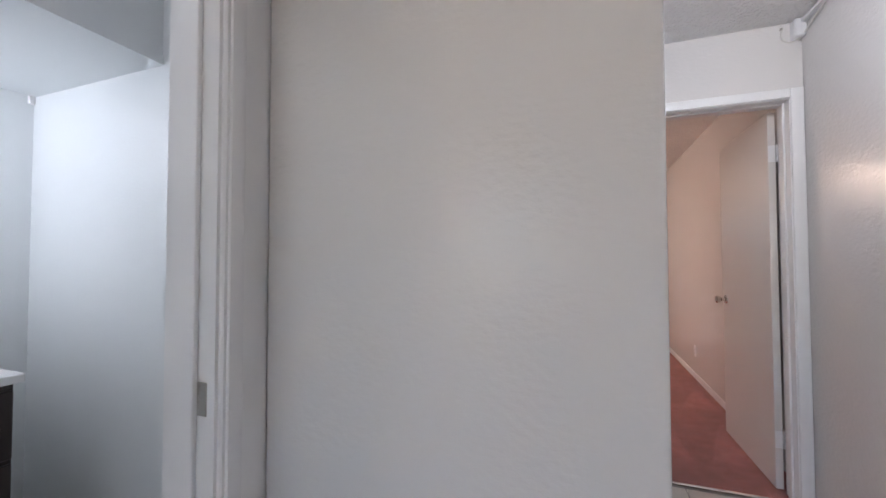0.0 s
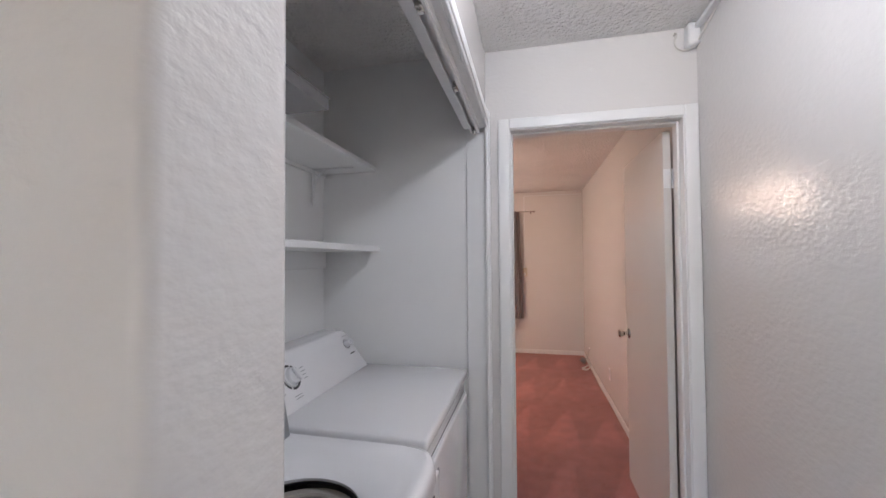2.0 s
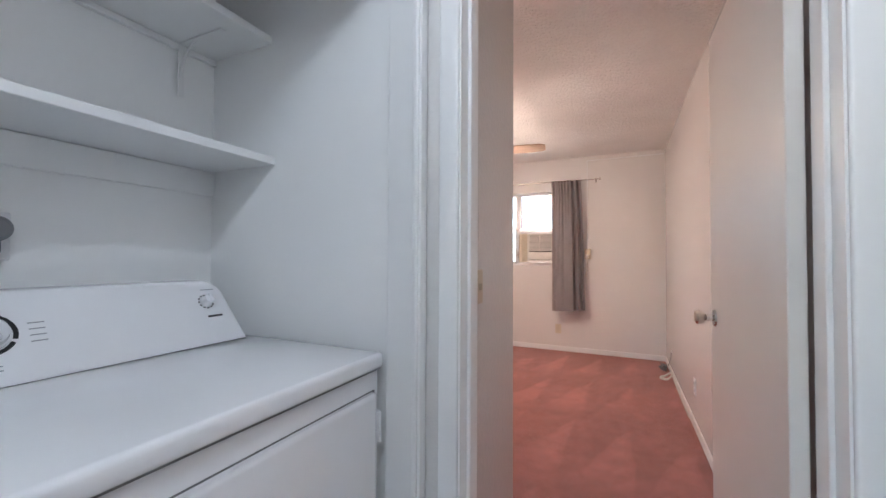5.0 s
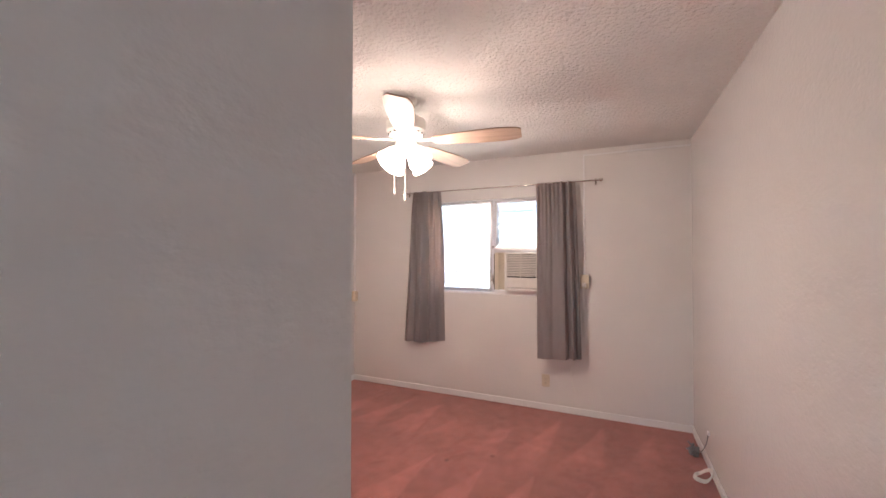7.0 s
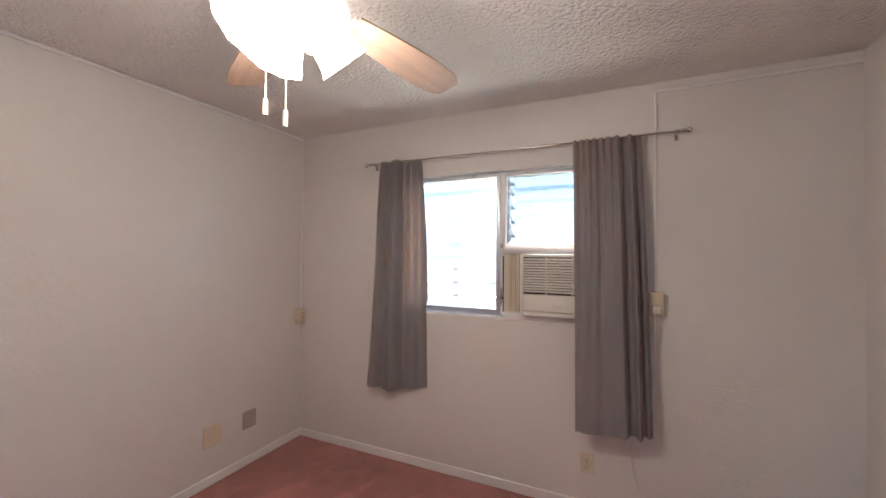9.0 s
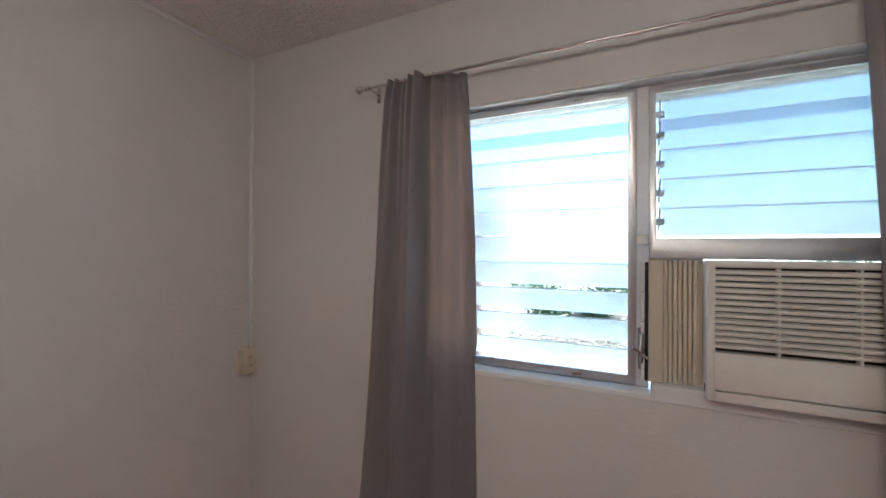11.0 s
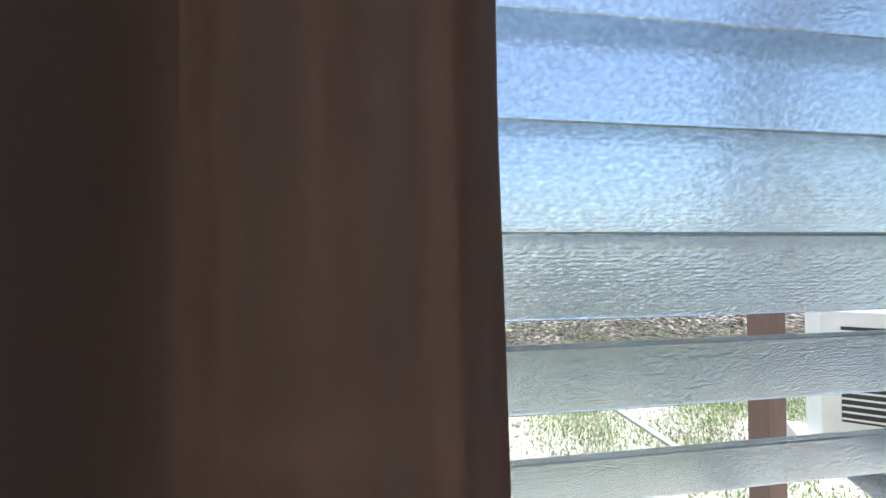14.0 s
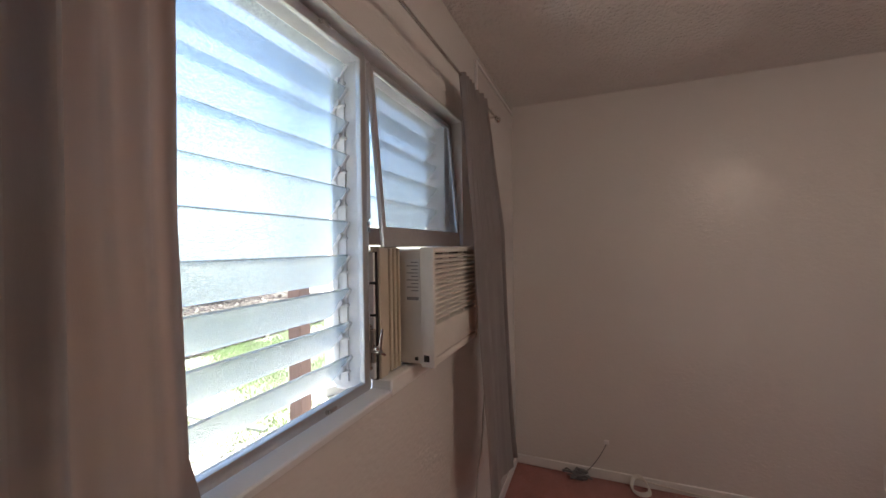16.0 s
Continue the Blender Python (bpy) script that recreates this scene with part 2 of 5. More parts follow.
def insect_screen_material():
    """Fine grey wire mesh, too fine to tell its wires apart."""
    m = mat("insect_screen_mesh", (0.45, 0.46, 0.48), 0.6, var=0.05, scale=8)
    nt = m.node_tree
    see = nt.nodes.new("ShaderNodeBsdfTransparent")
    mix = nt.nodes.new("ShaderNodeMixShader")
    mix.inputs[0].default_value = 0.62
    nt.links.new(nt.nodes["Principled BSDF"].outputs[0], mix.inputs[1])
    nt.links.new(see.outputs[0], mix.inputs[2])
    nt.links.new(mix.outputs[0], nt.nodes["Material Output"].inputs[0])
    return m


SCREEN = insect_screen_material()
TRAY_GLASS = mat("smoked_plastic", (0.50, 0.50, 0.51), 0.25, var=0.06, trans=0.35)
WOOD_RAW = mat("brown_wood", (0.19, 0.12, 0.10), 0.65, var=0.25, scale=5, stretch=(1, 1, 0.1), bump=0.3, bscale=60)
VANITY = mat("dark_veneer", (0.035, 0.025, 0.022), 0.35, var=0.2, scale=5, stretch=(1, 1, 0.1))
STONE_TOP = mat("white_counter", (0.82, 0.82, 0.82), 0.2, var=0.02)
RUBBER = mat("black_cable", (0.03, 0.03, 0.03), 0.5)
WHITE_CABLE = mat("white_cable", (0.72, 0.70, 0.66), 0.45)
GREY_CABLE = mat("grey_cable", (0.22, 0.22, 0.23), 0.45)
EARTH = mat("lawn_and_litter", (0.47, 0.45, 0.36), 0.95, var=0.35, scale=1.3, bump=0.8, bscale=30, bdist=0.03)
GRASS = mat("grass_blades", (0.33, 0.42, 0.19), 0.7, var=0.35, scale=2)
DARK_LEAF = mat("dark_brown_leaves", (0.15, 0.12, 0.10), 0.8, var=0.7, scale=4)
LEAF = mat("dry_leaves", (0.33, 0.27, 0.23), 0.8, var=0.7, scale=4)
CONCRETE = mat("concrete", (0.48, 0.47, 0.45), 0.85, var=0.1, scale=3, bump=0.3, bscale=60)
SIDING = mat("pale_siding", (0.62, 0.50, 0.46), 0.7, var=0.06, scale=2)
HEDGE = mat("hedge_leaves", (0.06, 0.11, 0.04), 0.6, var=0.4, scale=6)
OUTER = mat("exterior_stucco", (0.62, 0.58, 0.52), 0.85, var=0.06, scale=2, bump=0.4, bscale=60)

# ---- building blocks ----


def put_box(bm, x0, x1, y0, y1, z0, z1, bev=0.0, seg=1):
    """Adds a box, its edges rounded by bev, to bm."""
    r = bmesh.ops.create_cube(bm, size=1.0, matrix=Matrix.Translation(((x0 + x1) / 2, (y0 + y1) / 2, (z0 + z1) / 2)) @ Matrix.Diagonal((abs(x1 - x0), abs(y1 - y0), abs(z1 - z0), 1)))
    if bev:
        edges = list({e for v in r["verts"] for e in v.link_edges})
        bmesh.ops.bevel(bm, geom=edges, offset=bev, segments=seg, affect="EDGES", profile=0.5)
    return bm


def box(*a, **k):
    return put_box(bmesh.new(), *a, **k)


def put_ring(bm, outer, inner, d0, d1, at, bev=0.0):
    """Adds a closed rectangular frame; outer and inner are (u0, u1, v0, v1), at maps (u, v, d) to a place."""
    def corners(r):
        return [(r[0], r[2]), (r[1], r[2]), (r[1], r[3]), (r[0], r[3])]
    o, i = corners(outer), corners(inner)
    ring4 = [[bm.verts.new(at(u, v, d)) for u, v in q] for q, d in ((o, d0), (i, d0), (i, d1), (o, d1))]
    made = []
    for a, b in zip(ring4, ring4[1:] + ring4[:1]):
        for k in range(4):
            made.append(bm.faces.new((a[k], a[(k + 1) % 4], b[(k + 1) % 4], b[k])))
    bmesh.ops.recalc_face_normals(bm, faces=made)
    if bev:
        edges = [e for e in {e for f in made for e in f.edges} if len(e.link_faces) == 2 and e.calc_face_angle(0) > 1]
        bmesh.ops.bevel(bm, geom=edges, offset=bev, segments=2, affect="EDGES", profile=0.5)
    return bm


def put_rod(bm, p, q, r, r2=None, n=12):
    """Adds a round bar from p to q."""
    p, q = Vector(p), Vector(q)
    d = q - p
    m = Matrix.Translation((p + q) / 2) @ d.to_track_quat("Z", "Y").to_matrix().to_4x4()
    bmesh.ops.create_cone(bm, cap_ends=True, segments=n, radius1=r, radius2=r if r2 is None else r2, depth=d.length, matrix=m)
    return bm


def rod(*a, **k):
    return put_rod(bmesh.new(), *a, **k)


def put_ball(bm, c, r, sz=1.0, n=14):
    bmesh.ops.create_uvsphere(bm, u_segments=n, v_segments=n // 2 + 2, radius=r, matrix=Matrix.Translation(c) @ Matrix.Diagonal((1, 1, sz, 1)))
    return bm


def put_lathe(bm, c, profile, n=24, m=None):
    """Adds a turned shape: profile is a run of (radius, height) about an axis at c."""
    rings = []
    for r, z in profile:
        ring = []
        for k in range(n):
            a = 2 * math.pi * k / n
            v = Vector((r * math.cos(a), r * math.sin(a), z))
            ring.append(bm.verts.new((m @ v if m else v) + Vector(c)))
        rings.append(ring)
    for a, b in zip(rings, rings[1:]):
        for k in range(n):
            bm.faces.new((a[k], a[(k + 1) % n], b[(k + 1) % n], b[k]))
    return bm


def tube(points, r, n=8, cyclic=False):
    """A cable or pipe along points, as a mesh."""
    cu = bpy.data.curves.new("cable", "CURVE")
    cu.dimensions, cu.bevel_depth, cu.bevel_resolution = "3D", r, 2
    sp = cu.splines.new("NURBS")
    sp.points.add(len(points) - 1)
    for pt, co in zip(sp.points, points):
        pt.co = (*co, 1)
    sp.use_endpoint_u, sp.order_u, sp.use_cyclic_u = not cyclic, 4, cyclic
    ob = bpy.data.objects.new("cable_temp", cu)
    me = bpy.data.meshes.new_from_object(ob)
    bm = bmesh.new()
    bm.from_mesh(me)
    bpy.data.objects.remove(ob)
    bpy.data.curves.remove(cu)
    bpy.data.meshes.remove(me)
    return bm


def finish(name, bm, material, smooth=True):
    me = bpy.data.meshes.new(name)
    bmesh.ops.recalc_face_normals(bm, faces=bm.faces)
    if smooth:
        for f in bm.faces:
            f.smooth = True
        for e in bm.edges:
            if len(e.link_faces) == 2 and e.calc_face_angle(0) > radians(32):
                e.smooth = False
    bm.to_mesh(me)
    bm.free()
    me.materials.append(material)
    return me


def setting(name, bm, material, label, category="wall"):
    return tagged(new(name, finish(name, bm, material)), label, category, kind="structure")


def thing(name, m, label, category, group=""):
    ob = new(name)
    ob.empty_display_size = 0.1
    ob.matrix_world = m if isinstance(m, Matrix) else pose(*m)
    return tagged(ob, label, category, group)


def part(name, bm, material, parent, label="", local=False):
    """One mesh under a thing or a part. The bmesh is in world metres, or, with local, in the thing's own."""
    top = parent
    while top.parent:
        top = top.parent
    if not local:
        bmesh.ops.transform(bm, matrix=top.matrix_world.inverted(), verts=bm.verts)
    ob = new(name, finish(name, bm, material))
    ob.parent = parent
    return tagged(ob, label)


def solid(name, bm, material, label, category, group="", kind=""):
    """A thing that is one single mesh."""
    return tagged(new(name, finish(name, bm, material)), label, category, group, kind)

# ---- plan (metres) ----
CEIL = 2.43
HALL_L, HALL_R = 0.328, 1.245           # hall between the closet front and the wall opposite
DOOR_Y0, DOOR_Y1 = 2.60, 2.725          # wall with the bedroom door
BED_L, BED_R, BED_Y = -2.115, 1.283, 6.738
DX0, DX1, DH = 0.445, 1.185, 2.04       # bedroom doorway
WIN_L, WIN_R, WIN_B, WIN_T = -1.165, 0.235, 1.085, 2.03
OUT_Y = 6.845                           # outer face of the window wall
GROUND = -0.30

# ---- floors and ceilings ----
setting("floor_bedroom", box(BED_L - 0.1, BED_R + 0.1, 2.64, OUT_Y - 0.05, -0.12, 0.0), CARPET, "salmon red cut-pile carpet with vacuum strokes", "carpet")
hall_floor = setting("floor_hall", box(-3.1, HALL_R + 0.1, -4.6, 2.64, -0.12, -0.008), GROUT, "tiled hall floor with grey grout", "floor")
setting("threshold_strip", box(DX0, DX1, 2.632, 2.652, -0.004, 0.006, bev=0.002), CHROME, "thin metal carpet strip in the doorway", "trim")
setting("ceiling_bedroom", box(BED_L - 0.1, BED_R + 0.1, 2.70, OUT_Y, CEIL, CEIL + 0.1), CEILING, "white sprayed popcorn ceiling of the bedroom", "ceiling")
setting("ceiling_hall", box(-3.1, HALL_R + 0.1, -4.6, 2.70, CEIL, CEIL + 0.1), CEILING, "white sprayed popcorn ceiling of the hall", "ceiling")

# ---- hall, closet shell, bath ----
setting("wall_hall_right", box(HALL_R, HALL_R + 0.12, -4.6, DOOR_Y0, 0, CEIL), PAINT, "white hall wall with orange-peel paint")
bm = box(-0.67, DX0 - 0.012, DOOR_Y0, DOOR_Y1, 0, CEIL)
put_box(bm, DX0 - 0.012, DX1 + 0.012, DOOR_Y0, DOOR_Y1, DH + 0.012, CEIL)
put_box(bm, DX1 + 0.012, BED_R + 0.12, DOOR_Y0, DOOR_Y1, 0, CEIL)
setting("wall_bedroom_door", bm, PAINT, "white wall with the bedroom doorway in it")
setting("wall_partition", box(-0.53, HALL_L, 0.921, 1.052, 0, CEIL, bev=0.012, seg=3), PAINT, "white partition wall end beside the laundry closet")
setting("wall_closet_header", box(0.225, HALL_L, 1.047, DOOR_Y0, 2.075, CEIL), PAINT, "white header wall over the laundry closet")
bm = box(-0.67, -0.53, 0.80, DOOR_Y0, 0, CEIL)
put_box(bm, -0.67, -0.53, -0.05, 0.80, 2.06, CEIL)
put_box(bm, -0.67, -0.53, -0.8, -0.05, 0, CEIL)
setting("wall_closet_back", bm, CLOSET_PAINT, "white wall behind the laundry closet and bath doorway")
setting("wall_closet_end_lining", box(-0.53, 0.235, 2.588, 2.599, 0, CEIL), CLOSET_PAINT, "white closet end wall")
bm = box(-2.42, -2.30, -1.0, 1.37, 0, CEIL)
setting("wall_bath_left", bm, BATH_PAINT, "pale bath wall")
setting("wall_bath_end", box(-2.30, -0.67, 1.25, 1.37, 0, CEIL), BATH_PAINT, "brightly lit pale bath wall")
setting("wall_bath_near", box(-2.30, -0.67, -1.0, -0.8, 0, CEIL), BATH_PAINT, "pale bath wall")
bm = box(-2.30, -1.40, -0.8, 1.25, 2.02, CEIL - 0.002)
put_box(bm, -1.402, -1.392, -0.8, 1.25, 2.02, 2.05)
setting("bath_soffit", bm, BATH_PAINT, "lowered white soffit in the bath", "soffit")
setting("bath_corner_trim", box(-2.30, -2.285, 1.225, 1.25, 1.98, 2.06, bev=0.004), TRIM, "white corner moulding", "trim")
bm = box(-3.1, -3.0, -4.6, -0.8, 0, CEIL)
put_box(bm, -3.0, -2.42, -0.9, -0.8, 0, CEIL)
setting("wall_living_left", bm, PAINT, "white living room wall")
bm = box(-3.0, -1.6, -4.6, -4.5, 0, CEIL)
put_box(bm, 0.6, HALL_R, -4.6, -4.5, 0, CEIL)
put_box(bm, -1.6, 0.6, -4.6, -4.5, 2.05, CEIL)
put_box(bm, -1.6, 0.6, -4.6, -4.5, 0, 0.9)
setting("wall_living_back", bm, PAINT, "white living room wall with a wide window opening")

# ---- bedroom shell ----
setting("wall_bedroom_left", box(BED_L - 0.12, BED_L, 2.725, BED_Y, 0, CEIL), PAINT, "white bedroom wall with orange-peel paint")
setting("wall_bedroom_right", box(BED_R, BED_R + 0.12, DOOR_Y1, BED_Y, 0, CEIL), PAINT, "white bedroom wall beside the open door")
setting("wall_bedroom_closet", box(BED_L, 0.375, 2.726, 3.40, 0, CEIL), PAINT, "white closet block wall just inside the bedroom")
bm = box(BED_L - 0.12, WIN_L, BED_Y, OUT_Y, 0, CEIL)
put_box(bm, WIN_R, BED_R + 0.12, BED_Y, OUT_Y, 0, CEIL)
put_box(bm, WIN_L, WIN_R, BED_Y, OUT_Y, 0, WIN_B)
put_box(bm, WIN_L, WIN_R, BED_Y, OUT_Y, WIN_T, CEIL)
setting("wall_window", bm, PAINT, "white bedroom wall with the window in it")
# outer shell: stucco skirt, and an unseen overhang added to keep sun out
setting("wall_outer", box(-4.5, 4.5, OUT_Y + 0.002, OUT_Y + 0.02, -0.5, WIN_B - 0.05), OUTER, "stucco outer wall under the window", "outer wall")
setting("sun_stop_overhang", box(-4.5, 4.5, OUT_Y - 0.1, OUT_Y + 0.75, 2.54, 2.66), OUTER, "unseen flat overhang added to keep sun off the window", "roof")


def skirting(name, x0, x1, y0, y1, label="white painted skirting board"):
    bm = box(x0, x1, y0, y1, 0.0, 0.062, bev=0.004)
    return setting(name, bm, TRIM, label, "baseboard")


skirting("baseboard_left", BED_L, BED_L + 0.012, 3.40, BED_Y)
skirting("baseboard_window", BED_L + 0.012, BED_R - 0.012, BED_Y - 0.012, BED_Y)
skirting("baseboard_right", BED_R - 0.012, BED_R, 3.60, BED_Y)
skirting("baseboard_closet", 0.375, 0.387, DOOR_Y1 + 0.02, 3.412)
skirting("baseboard_closet_front", BED_L + 0.012, 0.375, 3.40, 3.412)
skirting("baseboard_hall", HALL_R - 0.012, HALL_R, -4.5, DOOR_Y0 - 0.02)

# ---- trim of the openings ----


def casing_run(bm, x0, x1, y, z0, z1, d=-1):
    """A stepped flat moulding on a wall that faces y."""
    put_box(bm, x0, x1, y, y + d * 0.015, z0, z1, bev=0.006, seg=3)


bm = bmesh.new()
casing_run(bm, DX0 - 0.058, DX0 - 0.004, DOOR_Y0, 0, DH + 0.054)
casing_run(bm, DX1 + 0.004, DX1 + 0.058, DOOR_Y0, 0, DH + 0.054)
put_box(bm, DX0 - 0.004, DX1 + 0.004, DOOR_Y0 - 0.015, DOOR_Y0, DH + 0.004, DH + 0.054, bev=0.006, seg=3)
setting("trim_bedroom_door", bm, TRIM, "white painted stepped door casing", "trim")
bm = box(DX0 - 0.012, DX0, DOOR_Y0 - 0.003, DOOR_Y1 + 0.003, 0, DH + 0.012)
put_box(bm, DX1, DX1 + 0.012, DOOR_Y0 - 0.003, DOOR_Y1 + 0.003, 0, DH + 0.012)
put_box(bm, DX0, DX1, DOOR_Y0 - 0.003, DOOR_Y1 + 0.003, DH, DH + 0.012)
put_box(bm, DX0, DX0 + 0.010, DOOR_Y0 + 0.045, DOOR_Y0 + 0.085, 0, DH, bev=0.002)
put_box(bm, DX1 - 0.010, DX1, DOOR_Y0 + 0.045, DOOR_Y0 + 0.085, 0, DH, bev=0.002)
put_box(bm, DX0 + 0.010, DX1 - 0.010, DOOR_Y0 + 0.045, DOOR_Y0 + 0.085, DH - 0.010, DH, bev=0.002)
setting("door_frame_bedroom", bm, TRIM, "white painted door lining with a stop", "door frame")
bm = box(DX0 - 0.07, DX0 - 0.004, DOOR_Y1, DOOR_Y1 + 0.014, 0, DH + 0.06, bev=0.003)
put_box(bm, DX0 - 0.004, DX1 + 0.06, DOOR_Y1, DOOR_Y1 + 0.014, DH + 0.016, DH + 0.06, bev=0.003)
setting("trim_bedroom_inside", bm, TRIM, "white painted door casing inside the bedroom", "trim")
# closet front: end board, casing, head lining
bm = box(0.236, 0.330, 2.574, 2.599, 0, 2.075, bev=0.002)
put_box(bm, 0.330, 0.344, 2.545, 2.599, 0, 2.14, bev=0.003)
put_box(bm, 0.336, 0.350, 2.556, 2.590, 0.001, 2.13, bev=0.002)
setting("trim_closet_jamb", bm, TRIM, "white painted closet jamb and casing", "trim")
bm = box(0.329, 0.344, 1.05, 2.545, 2.05, 2.11, bev=0.003)
put_box(bm, 0.336, 0.350, 1.051, 2.544, 2.062, 2.10, bev=0.002)
put_box(bm, 0.226, 0.329, 1.05, 2.574, 2.056, 2.075, bev=0.002)
setting("trim_closet_head", bm, TRIM, "white painted head trim of the laundry closet", "trim")
# bath doorway lining and casing
bm = box(-0.675, -0.525, 0.782, 0.80, 0, 2.06)
put_box(bm, -0.675, -0.525, -0.05, -0.032, 0, 2.06)
put_box(bm, -0.675, -0.525, -0.032, 0.782, 2.042, 2.06)
put_box(bm, -0.605, -0.572, 0.770, 0.782, 0, 2.042, bev=0.002)
setting("door_frame_bath", bm, TRIM, "white painted bath door lining", "door frame")
bm = box(-0.53, -0.514, 0.79, 0.845, 0, 2.11, bev=0.003)
put_box(bm, -0.522, -0.508, 0.80, 0.832, 0.001, 2.10, bev=0.002)
setting("trim_bath_door", bm, TRIM, "white painted casing beside the bath doorway", "trim")

# ---- hall tiles ----
tile_mesh = finish("floor_tile", box(-0.149, 0.149, -0.149, 0.149, -0.009, 0.0, bev=0.002), TILE)
for i in range(6):
    for j in range(13):
        t = new("floor_tile", tile_mesh)
        t.parent = hall_floor
        t.location = (-0.36 + 0.303 * i, -1.12 + 0.303 * j - 0.06, 0)

# ---- bedroom door, standing open ----
door = thing("bedroom_door", pose(1.182, 2.744, 0.012, 0, 0, 90.6), "white painted flush door standing wide open into the bedroom", "door")
part("door_leaf", box(0.0, 0.735, 0.0, 0.035, 0.0, 2.015, bev=0.0025), DOOR, door, local=True)


def knob_set(parent):
    bm = bmesh.new()
    for s in (1, -1):
        y0 = 0.035 if s > 0 else 0.0
        prof = [(0.0, 0.0), (0.032, 0.0), (0.030, 0.006), (0.012, 0.010), (0.011, 0.028), (0.019, 0.034), (0.026, 0.046), (0.0265, 0.056), (0.020, 0.064), (0.0, 0.066)]
        put_lathe(bm, (0.672, y0, 0.937), prof, 20, pose(0, 0, 0, -90 * s))
    return part("door_knob", bm, CHROME, parent, "round brushed nickel door knob", local=True)


knob_set(door)
for z in (0.26, 1.79):
    bm = box(-0.001, 0.001, 0.002, 0.034, z - 0.045, z + 0.045, bev=0.0004)
    put_rod(bm, (0.0, -0.006, z - 0.046), (0.0, -0.006, z + 0.046), 0.006)
    put_box(bm, -0.004, -0.002, -0.038, -0.006, z - 0.045, z + 0.045)
    for k in (-0.03, 0.0, 0.03):
        put_rod(bm, (-0.002, 0.018 + 0.005 * math.copysign(1, k), z + k), (-0.0035, 0.018 + 0.005 * math.copysign(1, k), z + k), 0.004, n=8)
    part("hinge", bm, TRIM, door, "painted-over butt hinge", local=True)


# ---- laundry closet ----
def shelf(z, xf, name, label, drop):
    s = thing(name, (-0.53, 1.82, z), label, "shelf")
    part("board", box(-0.529, xf, 1.05, 2.587, z - 0.025, z, bev=0.002), TRIM, s)
    part("cleat", box(-0.529, -0.512, 1.05, 2.587, z - 0.025 - drop, z - 0.026, bev=0.002), CLOSET_PAINT, s)
    return s


shelf(1.497, -0.212, "lower_shelf", "white painted wooden shelf above the washing machine", 0.085)
upper = shelf(1.905, -0.234, "upper_shelf", "white painted upper closet shelf on metal brackets", 0.02)
for y in (1.30, 1.85, 2.46):
    bm = box(-0.511, -0.507, y - 0.009, y + 0.009, 1.70, 1.88)
    put_box(bm, -0.507, -0.30, y - 0.009, y + 0.009, 1.874, 1.879)
    for k in range(6):
        a, b = math.pi / 2 * k / 6, math.pi / 2 * (k + 1) / 6
        put_rod(bm, (-0.508 + 0.10 * (1 - math.cos(a)), y, 1.765 + 0.113 * math.sin(a)), (-0.508 + 0.10 * (1 - math.cos(b)), y, 1.765 + 0.113 * math.sin(b)), 0.004, n=6)
    part("bracket", bm, TRIM, upper, "white pressed metal shelf bracket")

track = thing("folding_door_track", (0.285, 1.8, 2.056), "white metal folding door track with its guides under the closet header", "door track")
bm = box(0.262, 0.266, 1.06, 2.56, 2.030, 2.056)
put_box(bm, 0.300, 0.304, 1.06, 2.56, 2.030, 2.056)
put_box(bm, 0.266, 0.300, 1.06, 2.56, 2.052, 2.056)
put_box(bm, 0.266, 0.274, 1.06, 2.56, 2.028, 2.031)
put_box(bm, 0.292, 0.300, 1.06, 2.56, 2.028, 2.031)
part("rail", bm, TRIM, track)
for y in (1.62, 2.06, 2.53):
    bm = rod((0.283, y, 2.052), (0.283, y, 2.016), 0.007)
    put_box(bm, 0.274, 0.292, y - 0.018, y + 0.018, 2.022, 2.030, bev=0.002)
    part("guide_pin", bm, CHROME, track, "small metal pivot pin")


def rounded_slab(x0, x1, y0, y1, z0, z1, r=0.02, seg=3):
    return box(x0, x1, y0, y1, z0, z1, bev=r, seg=seg)


# dryer
DR_Y0, DR_Y1, DR_X = 1.825, 2.562, 0.222
dryer = thing("tumble_dryer", (-0.12, 2.19, 0.0), "white front-loading tumble dryer with a sloped control panel", "dryer")
bm = box(-0.46, DR_X, DR_Y0 + 0.004, DR_Y1 - 0.004, 0.02, 0.868, bev=0.008, seg=2)
part("body", bm, ENAMEL, dryer)
part("worktop", rounded_slab(-0.46, DR_X + 0.016, DR_Y0, DR_Y1, 0.872, 0.914, 0.012), ENAMEL, dryer)
# solid grey strip, its colour standing for shade under the worktop
part("worktop_seam", box(-0.43, DR_X + 0.006, DR_Y0 + 0.006, DR_Y1 - 0.006, 0.868, 0.8725), SHADED_GAP, dryer, "dark strip coloured as the shade in the worktop gap")
# dark slab behind the door paints the shade of its surrounding groove
part("door_groove_shade", rounded_slab(DR_X - 0.004, DR_X + 0.0025, 1.8825, 2.5375, 0.1975, 0.8175, 0.002), SHADED_GAP, dryer, "dark backing coloured as the shaded groove round the drum door")
ddoor = part("door", rounded_slab(DR_X - 0.002, DR_X + 0.016, 1.885, 2.535, 0.20, 0.815, 0.014), ENAMEL, dryer, "white drum door")
bm = rod((DR_X + 0.018, 1.955, 0.54), (DR_X + 0.018, 1.955, 0.66), 0.010)
put_box(bm, DR_X + 0.010, DR_X + 0.034, 1.945, 1.968, 0.535, 0.665, bev=0.009, seg=3)
part("door_handle", bm, ENAMEL, ddoor)
